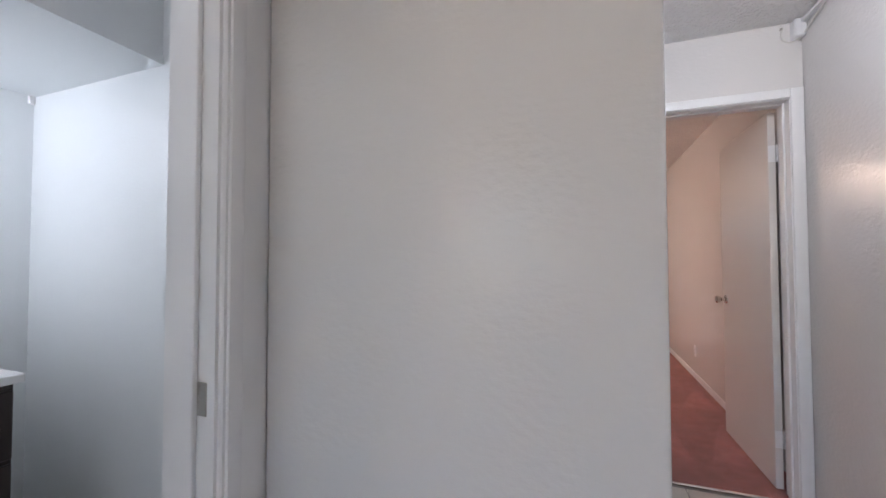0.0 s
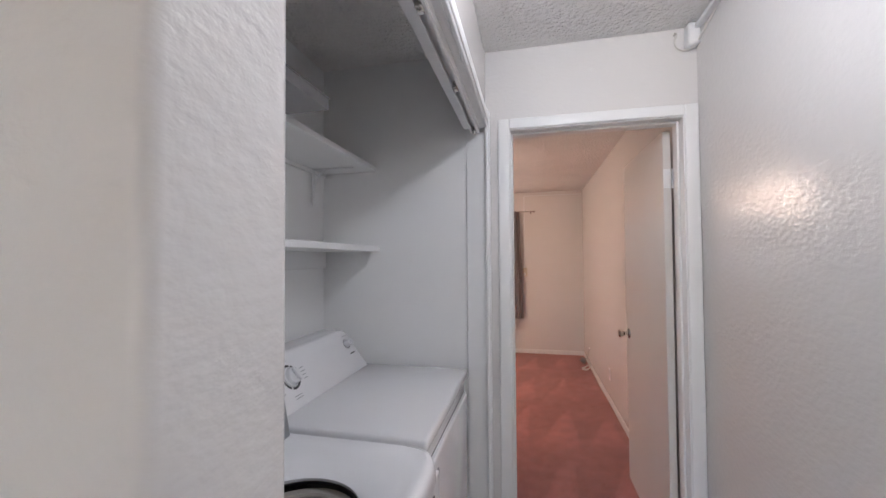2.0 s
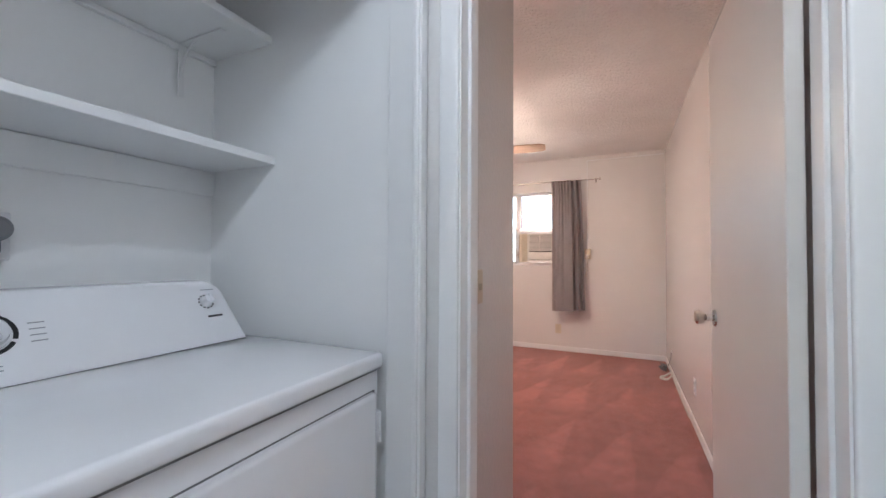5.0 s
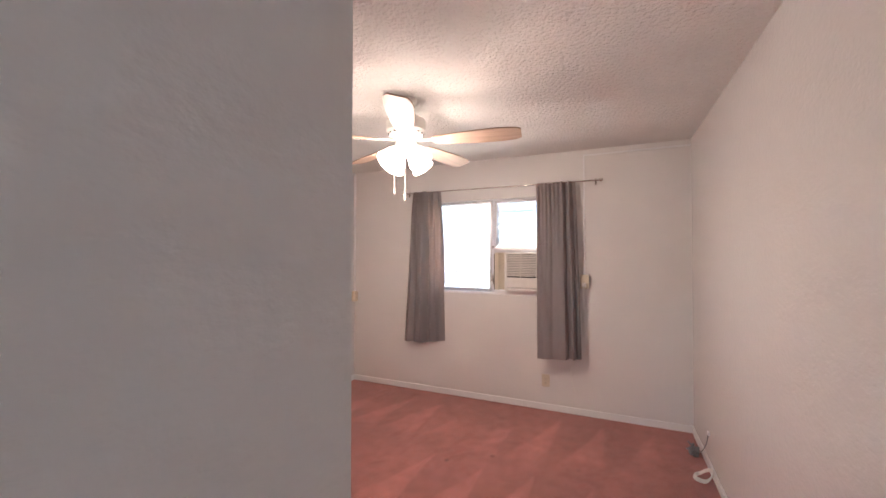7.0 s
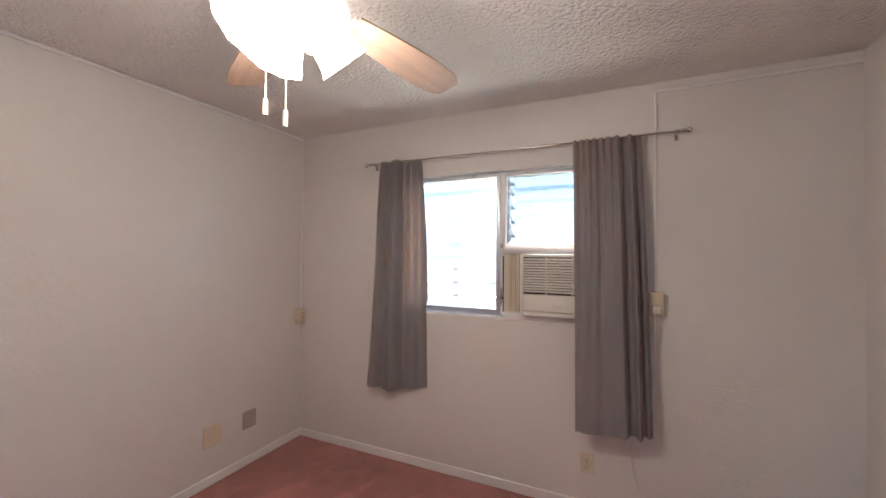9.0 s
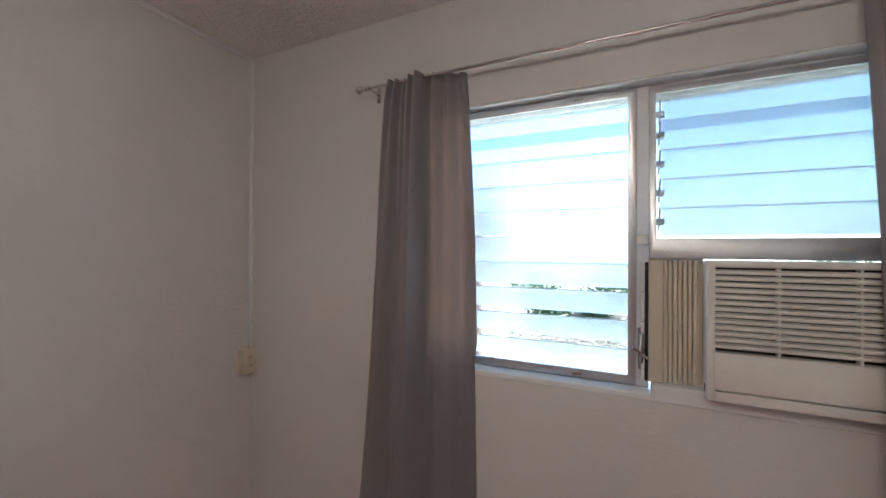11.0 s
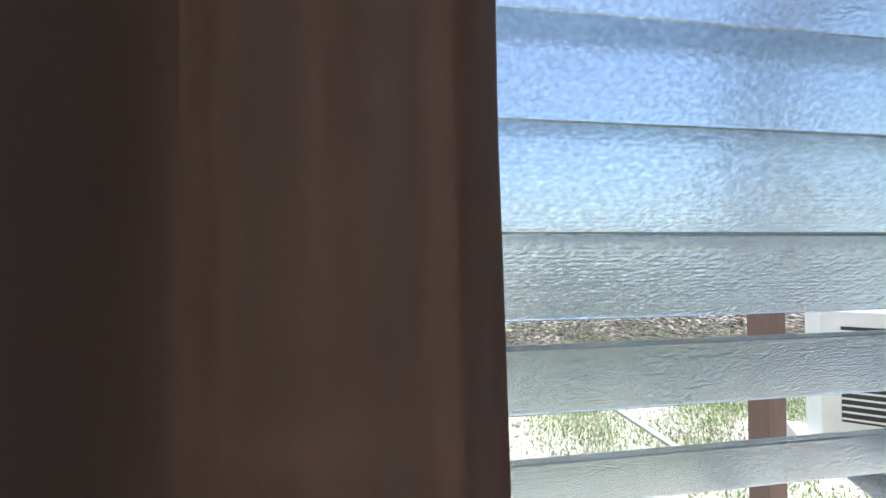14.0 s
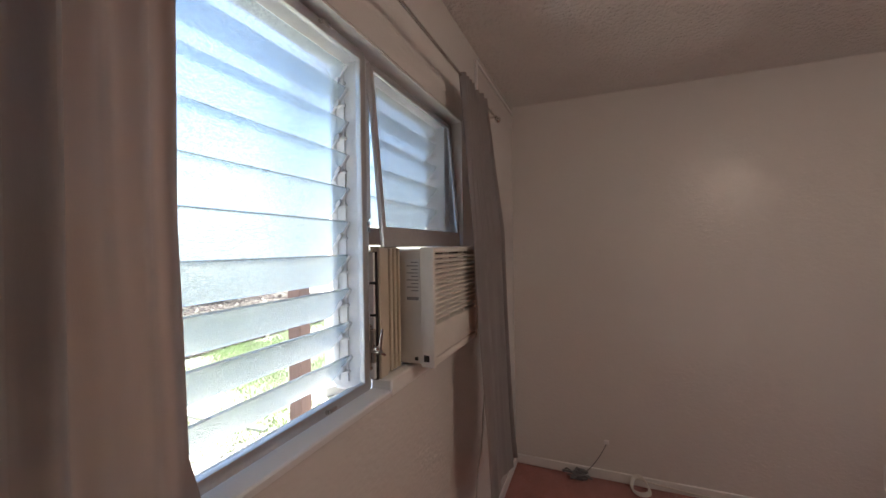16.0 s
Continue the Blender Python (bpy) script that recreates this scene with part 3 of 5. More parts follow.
part("sticker", rod((DR_X + 0.0155, 1.948, 0.752), (DR_X + 0.0175, 1.948, 0.752), 0.021, n=24), PRINT, ddoor, "small round grey sticker")
bm = box(DR_X + 0.0175, DR_X + 0.0182, 1.937, 1.959, 0.757, 0.760)
put_box(bm, DR_X + 0.0175, DR_X + 0.0182, 1.941, 1.955, 0.744, 0.747)
part("sticker_mark", bm, LABEL, ddoor)
for z in (0.34, 0.72):
    part("door_hinge", box(DR_X + 0.004, DR_X + 0.019, 2.536, 2.546, z - 0.04, z + 0.04, bev=0.002), ENAMEL_DULL, ddoor)
for y in (1.86, 2.52):
    for x in (-0.40, 0.17):
        part("foot", rod((x, y, 0.0), (x, y, 0.021), 0.022), DARK, dryer)


def console(y0, y1, xb, zt, parent, xf=-0.19, z0=0.914, back=-0.43):
    """A control panel that leans back, with rounded upper corners."""
    bm = bmesh.new()
    r, n = 0.055, 6
    outline = [(y0, 0.0)]
    outline += [(y0 + 0.012 + r - r * math.cos(math.pi / 2 * k / n), zt - r + r * math.sin(math.pi / 2 * k / n)) for k in range(n + 1)]
    outline += [(y1 - 0.024 - r + r * math.sin(math.pi / 2 * k / n), zt - r + r * math.cos(math.pi / 2 * k / n)) for k in range(n + 1)]
    outline += [(y1, 0.0)]
    lean = (xf - xb) / zt
    front = [bm.verts.new((xf - lean * z, y, z0 + z)) for y, z in outline]
    rear = [bm.verts.new((back, y, z0 + z)) for y, z in outline]
    bm.faces.new(front)
    bm.faces.new(rear[::-1])
    for k in range(len(outline)):
        j = (k + 1) % len(outline)
        bm.faces.new((front[k], rear[k], rear[j], front[j]))
    bmesh.ops.recalc_face_normals(bm, faces=bm.faces)
    edges = [e for e in bm.edges if all(v in front for v in e.verts)]
    bmesh.ops.bevel(bm, geom=edges, offset=0.009, segments=2, affect="EDGES", profile=0.5)
    return part("control_panel", bm, ENAMEL, parent, "sloped white control panel"), lean


panel, lean = console(1.86, 2.525, -0.360, 0.180, dryer, xf=-0.250, back=-0.45)


def face(xf, lean, y, z, z0=0.914):
    """The pose on a leaning panel: local z points out of it."""
    a = math.degrees(math.atan(lean))
    return Matrix.Translation((xf - lean * (z - z0), y, z)) @ Matrix.Rotation(radians(90 - a), 4, "Y")


def dial(xf, lean, y, z, r, parent, ticks, z0=0.914, body=ENAMEL):
    m = face(xf, lean, y, z, z0)
    if ticks:
        bm = bmesh.new()
        for k in range(ticks):
            a = 2 * math.pi * k / ticks
            if k % 7 in (5,):
                continue
            put_box(bm, -r * 0.11, r * 0.11, -r * 0.05, r * 0.05, 0.0006, 0.0014)
            vs = list(bm.verts)[-8:]
            bmesh.ops.transform(bm, matrix=m @ Matrix.Rotation(a, 4, "Z") @ Matrix.Translation((r * 1.18, 0, 0)) @ Matrix.Diagonal((1, 3.3, 1, 1)), verts=vs)
        part("dial_scale", bm, DARK, parent, "black printed dial scale")
    bm = bmesh.new()
    put_lathe(bm, (0, 0, 0), [(0, 0.024), (r * 0.72, 0.024), (r * 0.82, 0.021), (r * 0.9, 0.008), (r, 0.005), (r, 0.0)], 28)
    put_box(bm, -r * 0.75, r * 0.75, -r * 0.17, r * 0.17, 0.024, 0.036, bev=0.003)
    bmesh.ops.transform(bm, matrix=m @ Matrix.Rotation(radians(20), 4, "Z"), verts=bm.verts)
    return part("dial", bm, body, parent, "round control dial")


def marks(xf, lean, rows, parent, z0=0.914, material=PRINT):
    """Lines of small print that cannot be read: bars of (y, z, width, height)."""
    bm = bmesh.new()
    for y, z, w, h in rows:
        m = face(xf, lean, y, z, z0)
        n = len(bm.verts)
        put_box(bm, -h / 2, h / 2, -w / 2, w / 2, 0.0006, 0.0012)
        bm.verts.ensure_lookup_table()
        bmesh.ops.transform(bm, matrix=m, verts=bm.verts[n:])
    return part("print", bm, material, parent, "fine grey printing")


dial(-0.25, lean, 1.985, 1.012, 0.036, panel, 28)
dial(-0.25, lean, 2.435, 1.032, 0.018, panel, 12)
for k in range(8):
    marks(-0.25, lean, [(1.905, 1.050 - 0.011 * k, 0.028 + 0.006 * (k % 3), 0.0022)], panel)
for k in range(4):
    marks(-0.25, lean, [(2.060, 0.990 + 0.012 * k, 0.026, 0.0022)], panel)
for k in range(2):
    marks(-0.25, lean, [(1.985, 1.064 + 0.008 * k, 0.034, 0.002)], panel)
    marks(-0.25, lean, [(1.98, 0.953 - 0.008 * k, 0.04, 0.002)], panel)
marks(-0.25, lean, [(2.45, 1.066, 0.04, 0.0022)], panel)
marks(-0.25, lean, [(2.448, 0.990, 0.045, 0.006)], panel, material=DARK)

# washer
WA_Y0, WA_Y1, WA_X, WA_Z = 1.072, 1.752, 0.300, 0.935
washer = thing("washing_machine", (-0.08, 1.41, 0.0), "white top-loading washing machine with its glass lid open", "washer")
part("body", put_ring(bmesh.new(), (-0.44, WA_X - 0.006, WA_Y0 + 0.004, WA_Y1 - 0.004), (-0.42, WA_X - 0.026, WA_Y0 + 0.024, WA_Y1 - 0.024), 0.02, WA_Z - 0.055, lambda u, v, d: (u, v, d), 0.006), ENAMEL, washer)


def washer_top():
    """The deck: a rounded slab with an oval well sunk into it."""
    bm = bmesh.new()
    n, cx, cy = 64, 0.036, 1.404
    x0, x1, y0, y1 = -0.44, WA_X, WA_Y0, WA_Y1

    def sq(a, inset, corner):
        c, s = math.cos(a), math.sin(a)
        hx, hy = (x1 - x0) / 2 - inset, (y1 - y0) / 2 - inset
        e = 2.0 / corner
        return ((x0 + x1) / 2 + hx * math.copysign(abs(c) ** e, c), (y0 + y1) / 2 + hy * math.copysign(abs(s) ** e, s))

    def oval(a, rx, ry, e=2.0):
        c, s = math.cos(a), math.sin(a)
        return (cx + rx * math.copysign(abs(c) ** (2 / e), c), cy + ry * math.copysign(abs(s) ** (2 / e), s))

    rings = []
    for k in range(n):
        a = 2 * math.pi * (k + 0.5) / n
        lip = 0.011 * min(1.0, max(0.0, (math.sin(a) - 0.30) / 0.35))
        col = [(*sq(a, 0.008, 14), WA_Z - 0.062), (*sq(a, 0.0, 12), WA_Z - 0.055), (*sq(a, 0.0, 11), WA_Z - 0.034), (*sq(a, 0.0025, 10.5), WA_Z - 0.020 + lip * 0.7), (*sq(a, 0.008, 10), WA_Z - 0.011 + lip), (*sq(a, 0.016, 9.5), WA_Z - 0.006 + lip * 0.9),
               (*sq(a, 0.026, 9), WA_Z - 0.005 + lip * 0.3), (*sq(a, 0.040, 8), WA_Z - 0.0075), (*oval(a, 0.215, 0.285, 3.4), WA_Z - 0.0105), (*oval(a, 0.196, 0.260, 2.9), WA_Z - 0.016), (*oval(a, 0.178, 0.236, 2.5), WA_Z - 0.024), (*oval(a, 0.166, 0.221, 2.3), WA_Z - 0.033),
               (*oval(a, 0.160, 0.214, 2.2), WA_Z - 0.038), (*oval(a, 0.162, 0.216, 2.2), WA_Z - 0.046)]
        rings.append([bm.verts.new(p) for p in col])
    for k in range(n):
        p, q = rings[k], rings[(k + 1) % n]
        for i in range(len(p) - 1):
            bm.faces.new((p[i], q[i], q[i + 1], p[i + 1]))
    return bm


deck = part("deck", washer_top(), ENAMEL, washer, "glossy white deck round the wash well")
# black ring that fills the drum gap with painted shade
bm = bmesh.new()
put_lathe(bm, (0.036, 1.404, WA_Z), [(0.161, -0.045), (0.182, -0.050), (0.186, -0.070), (0.166, -0.074)], 56, Matrix.Diagonal((1, 1.33, 1)).to_4x4())
part("well_gap_shade", bm, DARK, washer, "dark ring coloured as the shaded gap round the drum")
bm = bmesh.new()
put_lathe(bm, (0.036, 1.404, WA_Z), [(0.170, -0.068), (0.158, -0.071), (0.156, -0.078), (0.161, -0.084), (0.164, -0.112), (0.160, -0.117), (0.160, -0.122), (0.166, -0.127), (0.169, -0.165), (0.164, -0.170), (0.160, -0.176)], 56, Matrix.Diagonal((1, 1.33, 1)).to_4x4())
part("tub_ring", bm, TUB, washer, "cream plastic balance ring with raised bands")
bm = bmesh.new()
put_lathe(bm, (0.036, 1.404, WA_Z), [(0.168, -0.168), (0.176, -0.19), (0.176, -0.45), (0.10, -0.47), (0.0, -0.47)], 48, Matrix.Diagonal((1, 1.33, 1)).to_4x4())
part("drum", bm, STEEL, washer, "dark perforated wash drum")
bm = bmesh.new()
put_lathe(bm, (0.036, 1.404, WA_Z), [(0.0, -0.30), (0.05, -0.30), (0.055, -0.40), (0.11, -0.455), (0.0, -0.46)], 24)
part("agitator", bm, GREY_PLASTIC, washer)
arc = [Vector((0.1015 + 0.0913 * math.cos(a) + 0.022 * math.sin(a), 1.221 + 0.041 * math.cos(a) - 0.070 * math.sin(a))) for a in [math.pi * k / 16 for k in range(17)]]
arc += [arc[-1] + (arc[0] - arc[-1]) * w + Vector((-0.010, 0.022)) * math.sin(math.pi * w) for w in (0.12, 0.3, 0.5, 0.7, 0.88)]
mid = Vector((0.105, 1.205))
n = len(arc)


def cup_rings(levels):
    bm = bmesh.new()
    loops = [[bm.verts.new((*(p + (mid - p) * w), WA_Z + z)) for p in arc] for w, z in levels]
    for p, q in zip(loops, loops[1:]):
        for k in range(n):
            bm.faces.new((p[k], p[(k + 1) % n], q[(k + 1) % n], q[k]))
    if levels[-1][0] > 0.2:
        bm.faces.new(loops[-1])
    bmesh.ops.recalc_face_normals(bm, faces=bm.faces)
    return bm


cup = part("dispenser_cup", cup_rings([(0.035, -0.0115), (0.10, -0.016), (0.36, -0.030)]), BLUE, washer, "blue plastic bleach cup in the deck")
part("cup_rim", cup_rings([(0.0, -0.050), (0.0, -0.013), (0.012, -0.0105), (0.03, -0.0105), (0.045, -0.014)]), ENAMEL, cup, "white rim round the cup")
bm = box(0.250, 0.280, 1.345, 1.430, WA_Z - 0.016, WA_Z + 0.0015, bev=0.006, seg=3)
latch = part("lid_latch", bm, ENAMEL_DULL, washer, "white plastic lid latch")
part("latch_mark", box(0.265, 0.274, 1.375, 1.40, WA_Z + 0.001, WA_Z + 0.002), PRINT, latch)
part("badge", box(WA_X - 0.008, WA_X - 0.0035, 1.662, 1.684, 0.836, 0.852, bev=0.001), DARK, washer, "small dark badge")
part("deck_bump", put_lathe(bmesh.new(), (0.255, 1.155, WA_Z - 0.011), [(0.014, 0.0), (0.012, 0.003), (0.0, 0.004)], 16), ENAMEL_DULL, washer)
for y in (1.11, 1.71):
    for x in (-0.40, 0.24):
        part("foot", rod((x, y, 0.0), (x, y, 0.021), 0.022), DARK, washer)
# label strip on the deck behind the well
bm = box(-0.178, -0.150, 1.14, 1.60, WA_Z - 0.001, WA_Z + 0.010, bev=0.003)
part("hinge_cover", bm, ENAMEL_DULL, washer)
wpanel, wlean = console(1.09, 1.745, -0.345, 0.175, washer, xf=-0.275, z0=WA_Z)
dial(-0.275, wlean, 1.445, 1.035, 0.045, wpanel, 0, WA_Z, body=GREY_PLASTIC)
for k in range(8):
    for y in (1.30, 1.53):
        marks(-0.275, wlean, [(y + 0.05 * (k % 2), 1.075 - 0.02 * (k // 2), 0.034, 0.004)], wpanel, WA_Z)
marks(-0.275, wlean, [(1.625, 1.06, 0.04, 0.02)], wpanel, WA_Z, material=DARK)
# lid: frame, glass and strip, leaning back on its hinge
LID = pose(-0.118, 1.10, 0.955, 0, -11.0, 0)
lid_l, lid_h = 0.585, 0.515


def lid_part(name, bm, material, parent, label=""):
    bmesh.ops.transform(bm, matrix=LID, verts=bm.verts)
    return part(name, bm, material, parent, label)


bm = put_ring(bmesh.new(), (0.0, lid_l, 0.0, lid_h), (0.036, lid_l - 0.036, 0.073, lid_h - 0.066), -0.014, 0.016, lambda u, v, d: (d, u, v), 0.006)
lid = lid_part("lid", bm, GREY_PLASTIC, washer, "grey framed lid standing open")
pane = lid_part("glass_pane", box(-0.003, 0.001, 0.034, lid_l - 0.034, 0.071, lid_h - 0.064), LID_GLASS, lid, "smoked glass pane")
pane.visible_shadow = False
lid_part("lid_strip", box(0.016, 0.0175, 0.05, 0.40, 0.030, 0.054), LABEL, lid, "white warning label strip")
for y, w in ((0.075, 0.03), (0.18, 0.05), (0.335, 0.02), (0.365, 0.02)):
    for z in (0.0365, 0.0435):
        lid_part("strip_print", box(0.0175, 0.0180, y, y + w, z, z + 0.003), PRINT, lid)
lid_part("finger_slot", box(0.0155, 0.0175, 0.20, 0.30, lid_h - 0.045, lid_h - 0.022, bev=0.0008), DARK, lid)
for y in (0.16, 0.34):
    bm = bmesh.new()
    put_lathe(bm, (0, 0, 0), [(0.012, 0), (0.010, 0.008), (0, 0.009)], 14)
    bmesh.ops.transform(bm, matrix=Matrix.Translation((0.015, y, lid_h - 0.04)) @ Matrix.Rotation(radians(90), 4, "Y"), verts=bm.verts)
    lid_part("bumper", bm, GREY_PLASTIC, lid)


def wall_plate(name, m, label, sockets=True, w=0.072, h=0.116, material=CREAM, group="wall plates"):
    """A wall plate whose local x runs along the wall and y out of it."""
    t = thing(name, m, label, "outlet" if sockets else "wall plate", group)
    part("plate", box(-w / 2, w / 2, 0.0, 0.006, -h / 2, h / 2, bev=0.003), material, t, local=True)
    if sockets:
        for z in (-0.021, 0.021):
            s = part("socket", box(-0.017, 0.017, 0.006, 0.009, z - 0.014, z + 0.014, bev=0.003), material, t, local=True)
            bm = box(-0.008, -0.005, 0.009, 0.0094, z - 0.004, z + 0.006)
            put_box(bm, 0.005, 0.008, 0.009, 0.0094, z - 0.004, z + 0.006)
            put_rod(bm, (0, 0.009, z - 0.009), (0, 0.0094, z - 0.009), 0.0025, n=8)
            part("slot", bm, DARK, s, local=True)
    part("screw", rod((0, 0.006, 0), (0, 0.0072, 0), 0.003, n=8), CHROME, t, local=True)
    return t


# washer outlet, plugs and cords on the closet back wall (local y points to +x there)
wall_plate("washer_outlet", pose(-0.5295, 1.755, 1.205, 0, 0, -90), "cream outlet plate seen through the washer lid")
bm = box(-0.520, -0.485, 1.735, 1.765, 1.205, 1.235, bev=0.006, seg=2)
plug = solid("power_plug", bm, WHITE_CABLE, "white plug pushed into the washer outlet", "plug")
part("cord", tube([(-0.49, 1.75, 1.215), (-0.45, 1.76, 1.20), (-0.44, 1.765, 1.14), (-0.46, 1.76, 1.08), (-0.47, 1.75, 0.95)], 0.004), GREY_CABLE, plug)
wall_plate("dryer_outlet", pose(-0.5295, 2.045, 1.215, 0, 0, -90), "white outlet plate behind the dryer", material=ENAMEL_DULL)
bm = bmesh.new()
put_lathe(bm, (0, 0, 0), [(0.0, 0.040), (0.022, 0.040), (0.030, 0.034), (0.031, 0.0), (0.0, 0.0)], 20)
bmesh.ops.transform(bm, matrix=Matrix.Translation((-0.520, 2.045, 1.232)) @ Matrix.Rotation(radians(90), 4, "Y"), verts=bm.verts)
put_box(bm, -0.515, -0.490, 2.033, 2.057, 1.172, 1.212, bev=0.005)
dplug = solid("dryer_plug", bm, GREY_CABLE, "grey round dryer plug in the closet wall", "plug")
part("cord", tube([(-0.50, 2.045, 1.18), (-0.495, 2.04, 1.14), (-0.49, 2.015, 1.10), (-0.485, 2.0, 1.0), (-0.48, 2.0, 0.9)], 0.008), GREY_CABLE, dplug)

# tray and lid lying on the upper shelf
tray = thing("plastic_tray", (-0.24, 1.70, 1.906), "smoked plastic tray leaning over the shelf edge with a white lid", "tray")
bm = box(-0.40, -0.09, 1.50, 1.86, 1.908, 1.914, bev=0.002)
for a in ((-0.40, -0.392, 1.50, 1.86), (-0.098, -0.09, 1.50, 1.86), (-0.392, -0.098, 1.50, 1.508), (-0.392, -0.098, 1.852, 1.86)):
    put_box(bm, *a, 1.910, 1.945, bev=0.002)
part("tray_body", bm, TRAY_GLASS, tray)
bm = box(-0.404, -0.392, 1.496, 1.864, 1.943, 1.949, bev=0.002)
put_box(bm, -0.098, -0.086, 1.496, 1.864, 1.943, 1.949, bev=0.002)
put_box(bm, -0.392, -0.098, 1.496, 1.508, 1.943, 1.949, bev=0.002)
put_box(bm, -0.392, -0.098, 1.852, 1.864, 1.943, 1.949, bev=0.002)
part("tray_rim", bm, TRAY_GLASS, tray)
m = Matrix.Translation((-0.25, 1.62, 2.015)) @ Matrix.Rotation(radians(32), 4, "Y")
hoop = [m @ Vector((0.16 * math.cos(a), 0.17 * math.sin(a), 0)) for a in [2 * math.pi * k / 20 for k in range(20)]]
part("round_lid", tube([tuple(p) for p in hoop], 0.006, cyclic=True), ENAMEL_DULL, tray, "thin white hoop of a round lid")

# ---- hall fixtures ----
cover = thing("cable_cover", (1.20, 2.585, 2.33), "white plastic cable junction cover with a loose loop of cable", "cable box")
part("cover_box", box(1.195, 1.244, 2.545, 2.599, 2.335, 2.425, bev=0.006), ENAMEL_DULL, cover)
part("raceway", box(1.218, 1.244, 0.6, 2.546, 2.395, 2.412, bev=0.003), ENAMEL_DULL, cover, "thin white raceway")
part("cable_loop", tube([(1.165, 2.59, 2.40), (1.150, 2.59, 2.37), (1.165, 2.59, 2.335), (1.20, 2.59, 2.325), (1.236, 2.575, 2.335), (1.236, 2.52, 2.36), (1.236, 2.40, 2.385)], 0.004), WHITE_CABLE, cover)
part("hook", rod((1.158, 2.60, 2.402), (1.158, 2.585, 2.402), 0.005), CHROME, cover)
hall_lamp = thing("hall_ceiling_lamp", (0.72, 1.42, CEIL), "small round white glass ceiling lamp", "ceiling lamp")
part("lamp_base", put_lathe(bmesh.new(), (0.72, 1.42, CEIL), [(0.0, 0.0), (0.085, 0.0), (0.085, -0.02), (0.0, -0.02)], 24), FAN_WHITE, hall_lamp)
sh = part("lamp_glass", put_lathe(bmesh.new(), (0.72, 1.42, CEIL), [(0.078, -0.02), (0.08, -0.09), (0.06, -0.145), (0.0, -0.16)], 24), HALL_SHADE, hall_lamp)
sh.visible_shadow = False

# ---- bath vanity ----
van = thing("bath_vanity", (-1.94, 0.6, 0), "dark veneered bath vanity with a white counter", "vanity")
part("carcass", box(-2.298, -1.56, 0.30, 0.905, 0.0, 0.83, bev=0.003), VANITY, van)
for k in range(3):
    part("drawer_front", box(-1.56, -1.545, 0.32, 0.90, 0.12 + 0.235 * k, 0.34 + 0.235 * k, bev=0.003), VANITY, van)
part("counter", box(-2.298, -1.532, 0.285, 0.922, 0.832, 0.862, bev=0.004), STONE_TOP, van)
# glowing fixture added out of view in the bath
bath_lamp = thing("bath_added_lamp", (-0.95, -0.35, CEIL), "unseen round glowing lamp added on the bath ceiling", "ceiling lamp")
bsh = part("lamp_glass", put_lathe(bmesh.new(), (-0.95, -0.35, CEIL), [(0.14, 0.0), (0.14, -0.06), (0.10, -0.11), (0.0, -0.12)], 24), HALL_SHADE, bath_lamp)
bsh.visible_shadow = False
liv = thing("living_ceiling_lamp", (-1.1, -3.4, CEIL), "round white living room ceiling lamp", "ceiling lamp")
lsh = part("lamp_glass", put_lathe(bmesh.new(), (-1.1, -3.4, CEIL), [(0.18, 0.0), (0.18, -0.06), (0.12, -0.12), (0.0, -0.13)], 24), SHADE, liv)
lsh.visible_shadow = False
strike = solid("strike_plate", box(-0.572, -0.545, 0.7795, 0.7825, 0.905, 0.975, bev=0.001), CHROME, "metal strike plate let into the bath door lining", "strike plate")

# ---- window: louvres, frames, sill ----
window = tagged(new("window_1"), "aluminium louvre window with pebbled glass slats, partly open", "window", kind="structure")
window.location = (0, 0, 0)
SLAT_RUN, SLAT_DROP, SLAT_IN, PITCH = 0.067, 0.083, 6.833, 0.0925


def slat(x0, x1, z, longer=0.0):
    """A pebbled glass louvre that slopes down towards the garden."""
    bm = box(x0, x1, 0.0, math.hypot(SLAT_RUN, SLAT_DROP) + longer, -0.003, 0.003, bev=0.0012)
    bmesh.ops.transform(bm, matrix=Matrix.Translation((0, SLAT_IN, z)) @ Matrix.Rotation(-math.atan2(SLAT_DROP, SLAT_RUN), 4, "X"), verts=bm.verts)
    ob = part("louvre_slat", bm, SLAT_GLASS, window, "sloping pebbled glass slat")
    ob.visible_shadow = False
    return ob


def clip(x, z, s):
    """The metal clip that holds one slat's end, on its pivot."""
    bm = box(x - 0.004, x + 0.001, 0.0, 0.085, -0.007, 0.004, bev=0.0015)
    bmesh.ops.transform(bm, matrix=Matrix.Translation((0, SLAT_IN - 0.002, z)) @ Matrix.Rotation(-math.atan2(SLAT_DROP, SLAT_RUN), 4, "X"), verts=bm.verts)
    put_rod(bm, (x - s * 0.012, SLAT_IN + 0.03, z - 0.04), (x + s * 0.012, SLAT_IN + 0.03, z - 0.04), 0.012, n=12)
    put_box(bm, x - 0.005, x + 0.006, SLAT_IN + 0.004, SLAT_IN + 0.034, z - 0.052, z - 0.042, bev=0.003)
    return part("louvre_clip", bm, WHITE_ALU, window, "small metal louvre clip")


ZS = [1.468 + PITCH * k for k in range(-4, 6)] + [1.992]
for z in ZS:
    slat(WIN_L + 0.03, -0.4585, z, 0.014 if 1.5 < z < 1.6 else 0.0)
    clip(-0.455, z, 1)
ZR = [1.645 + 0.0925 * k for k in range(0, 4)] + [1.990]
for z in ZR:
    slat(-0.372, 0.178, z)
    clip(0.182, z, 1)
    clip(-0.376, z, 1)
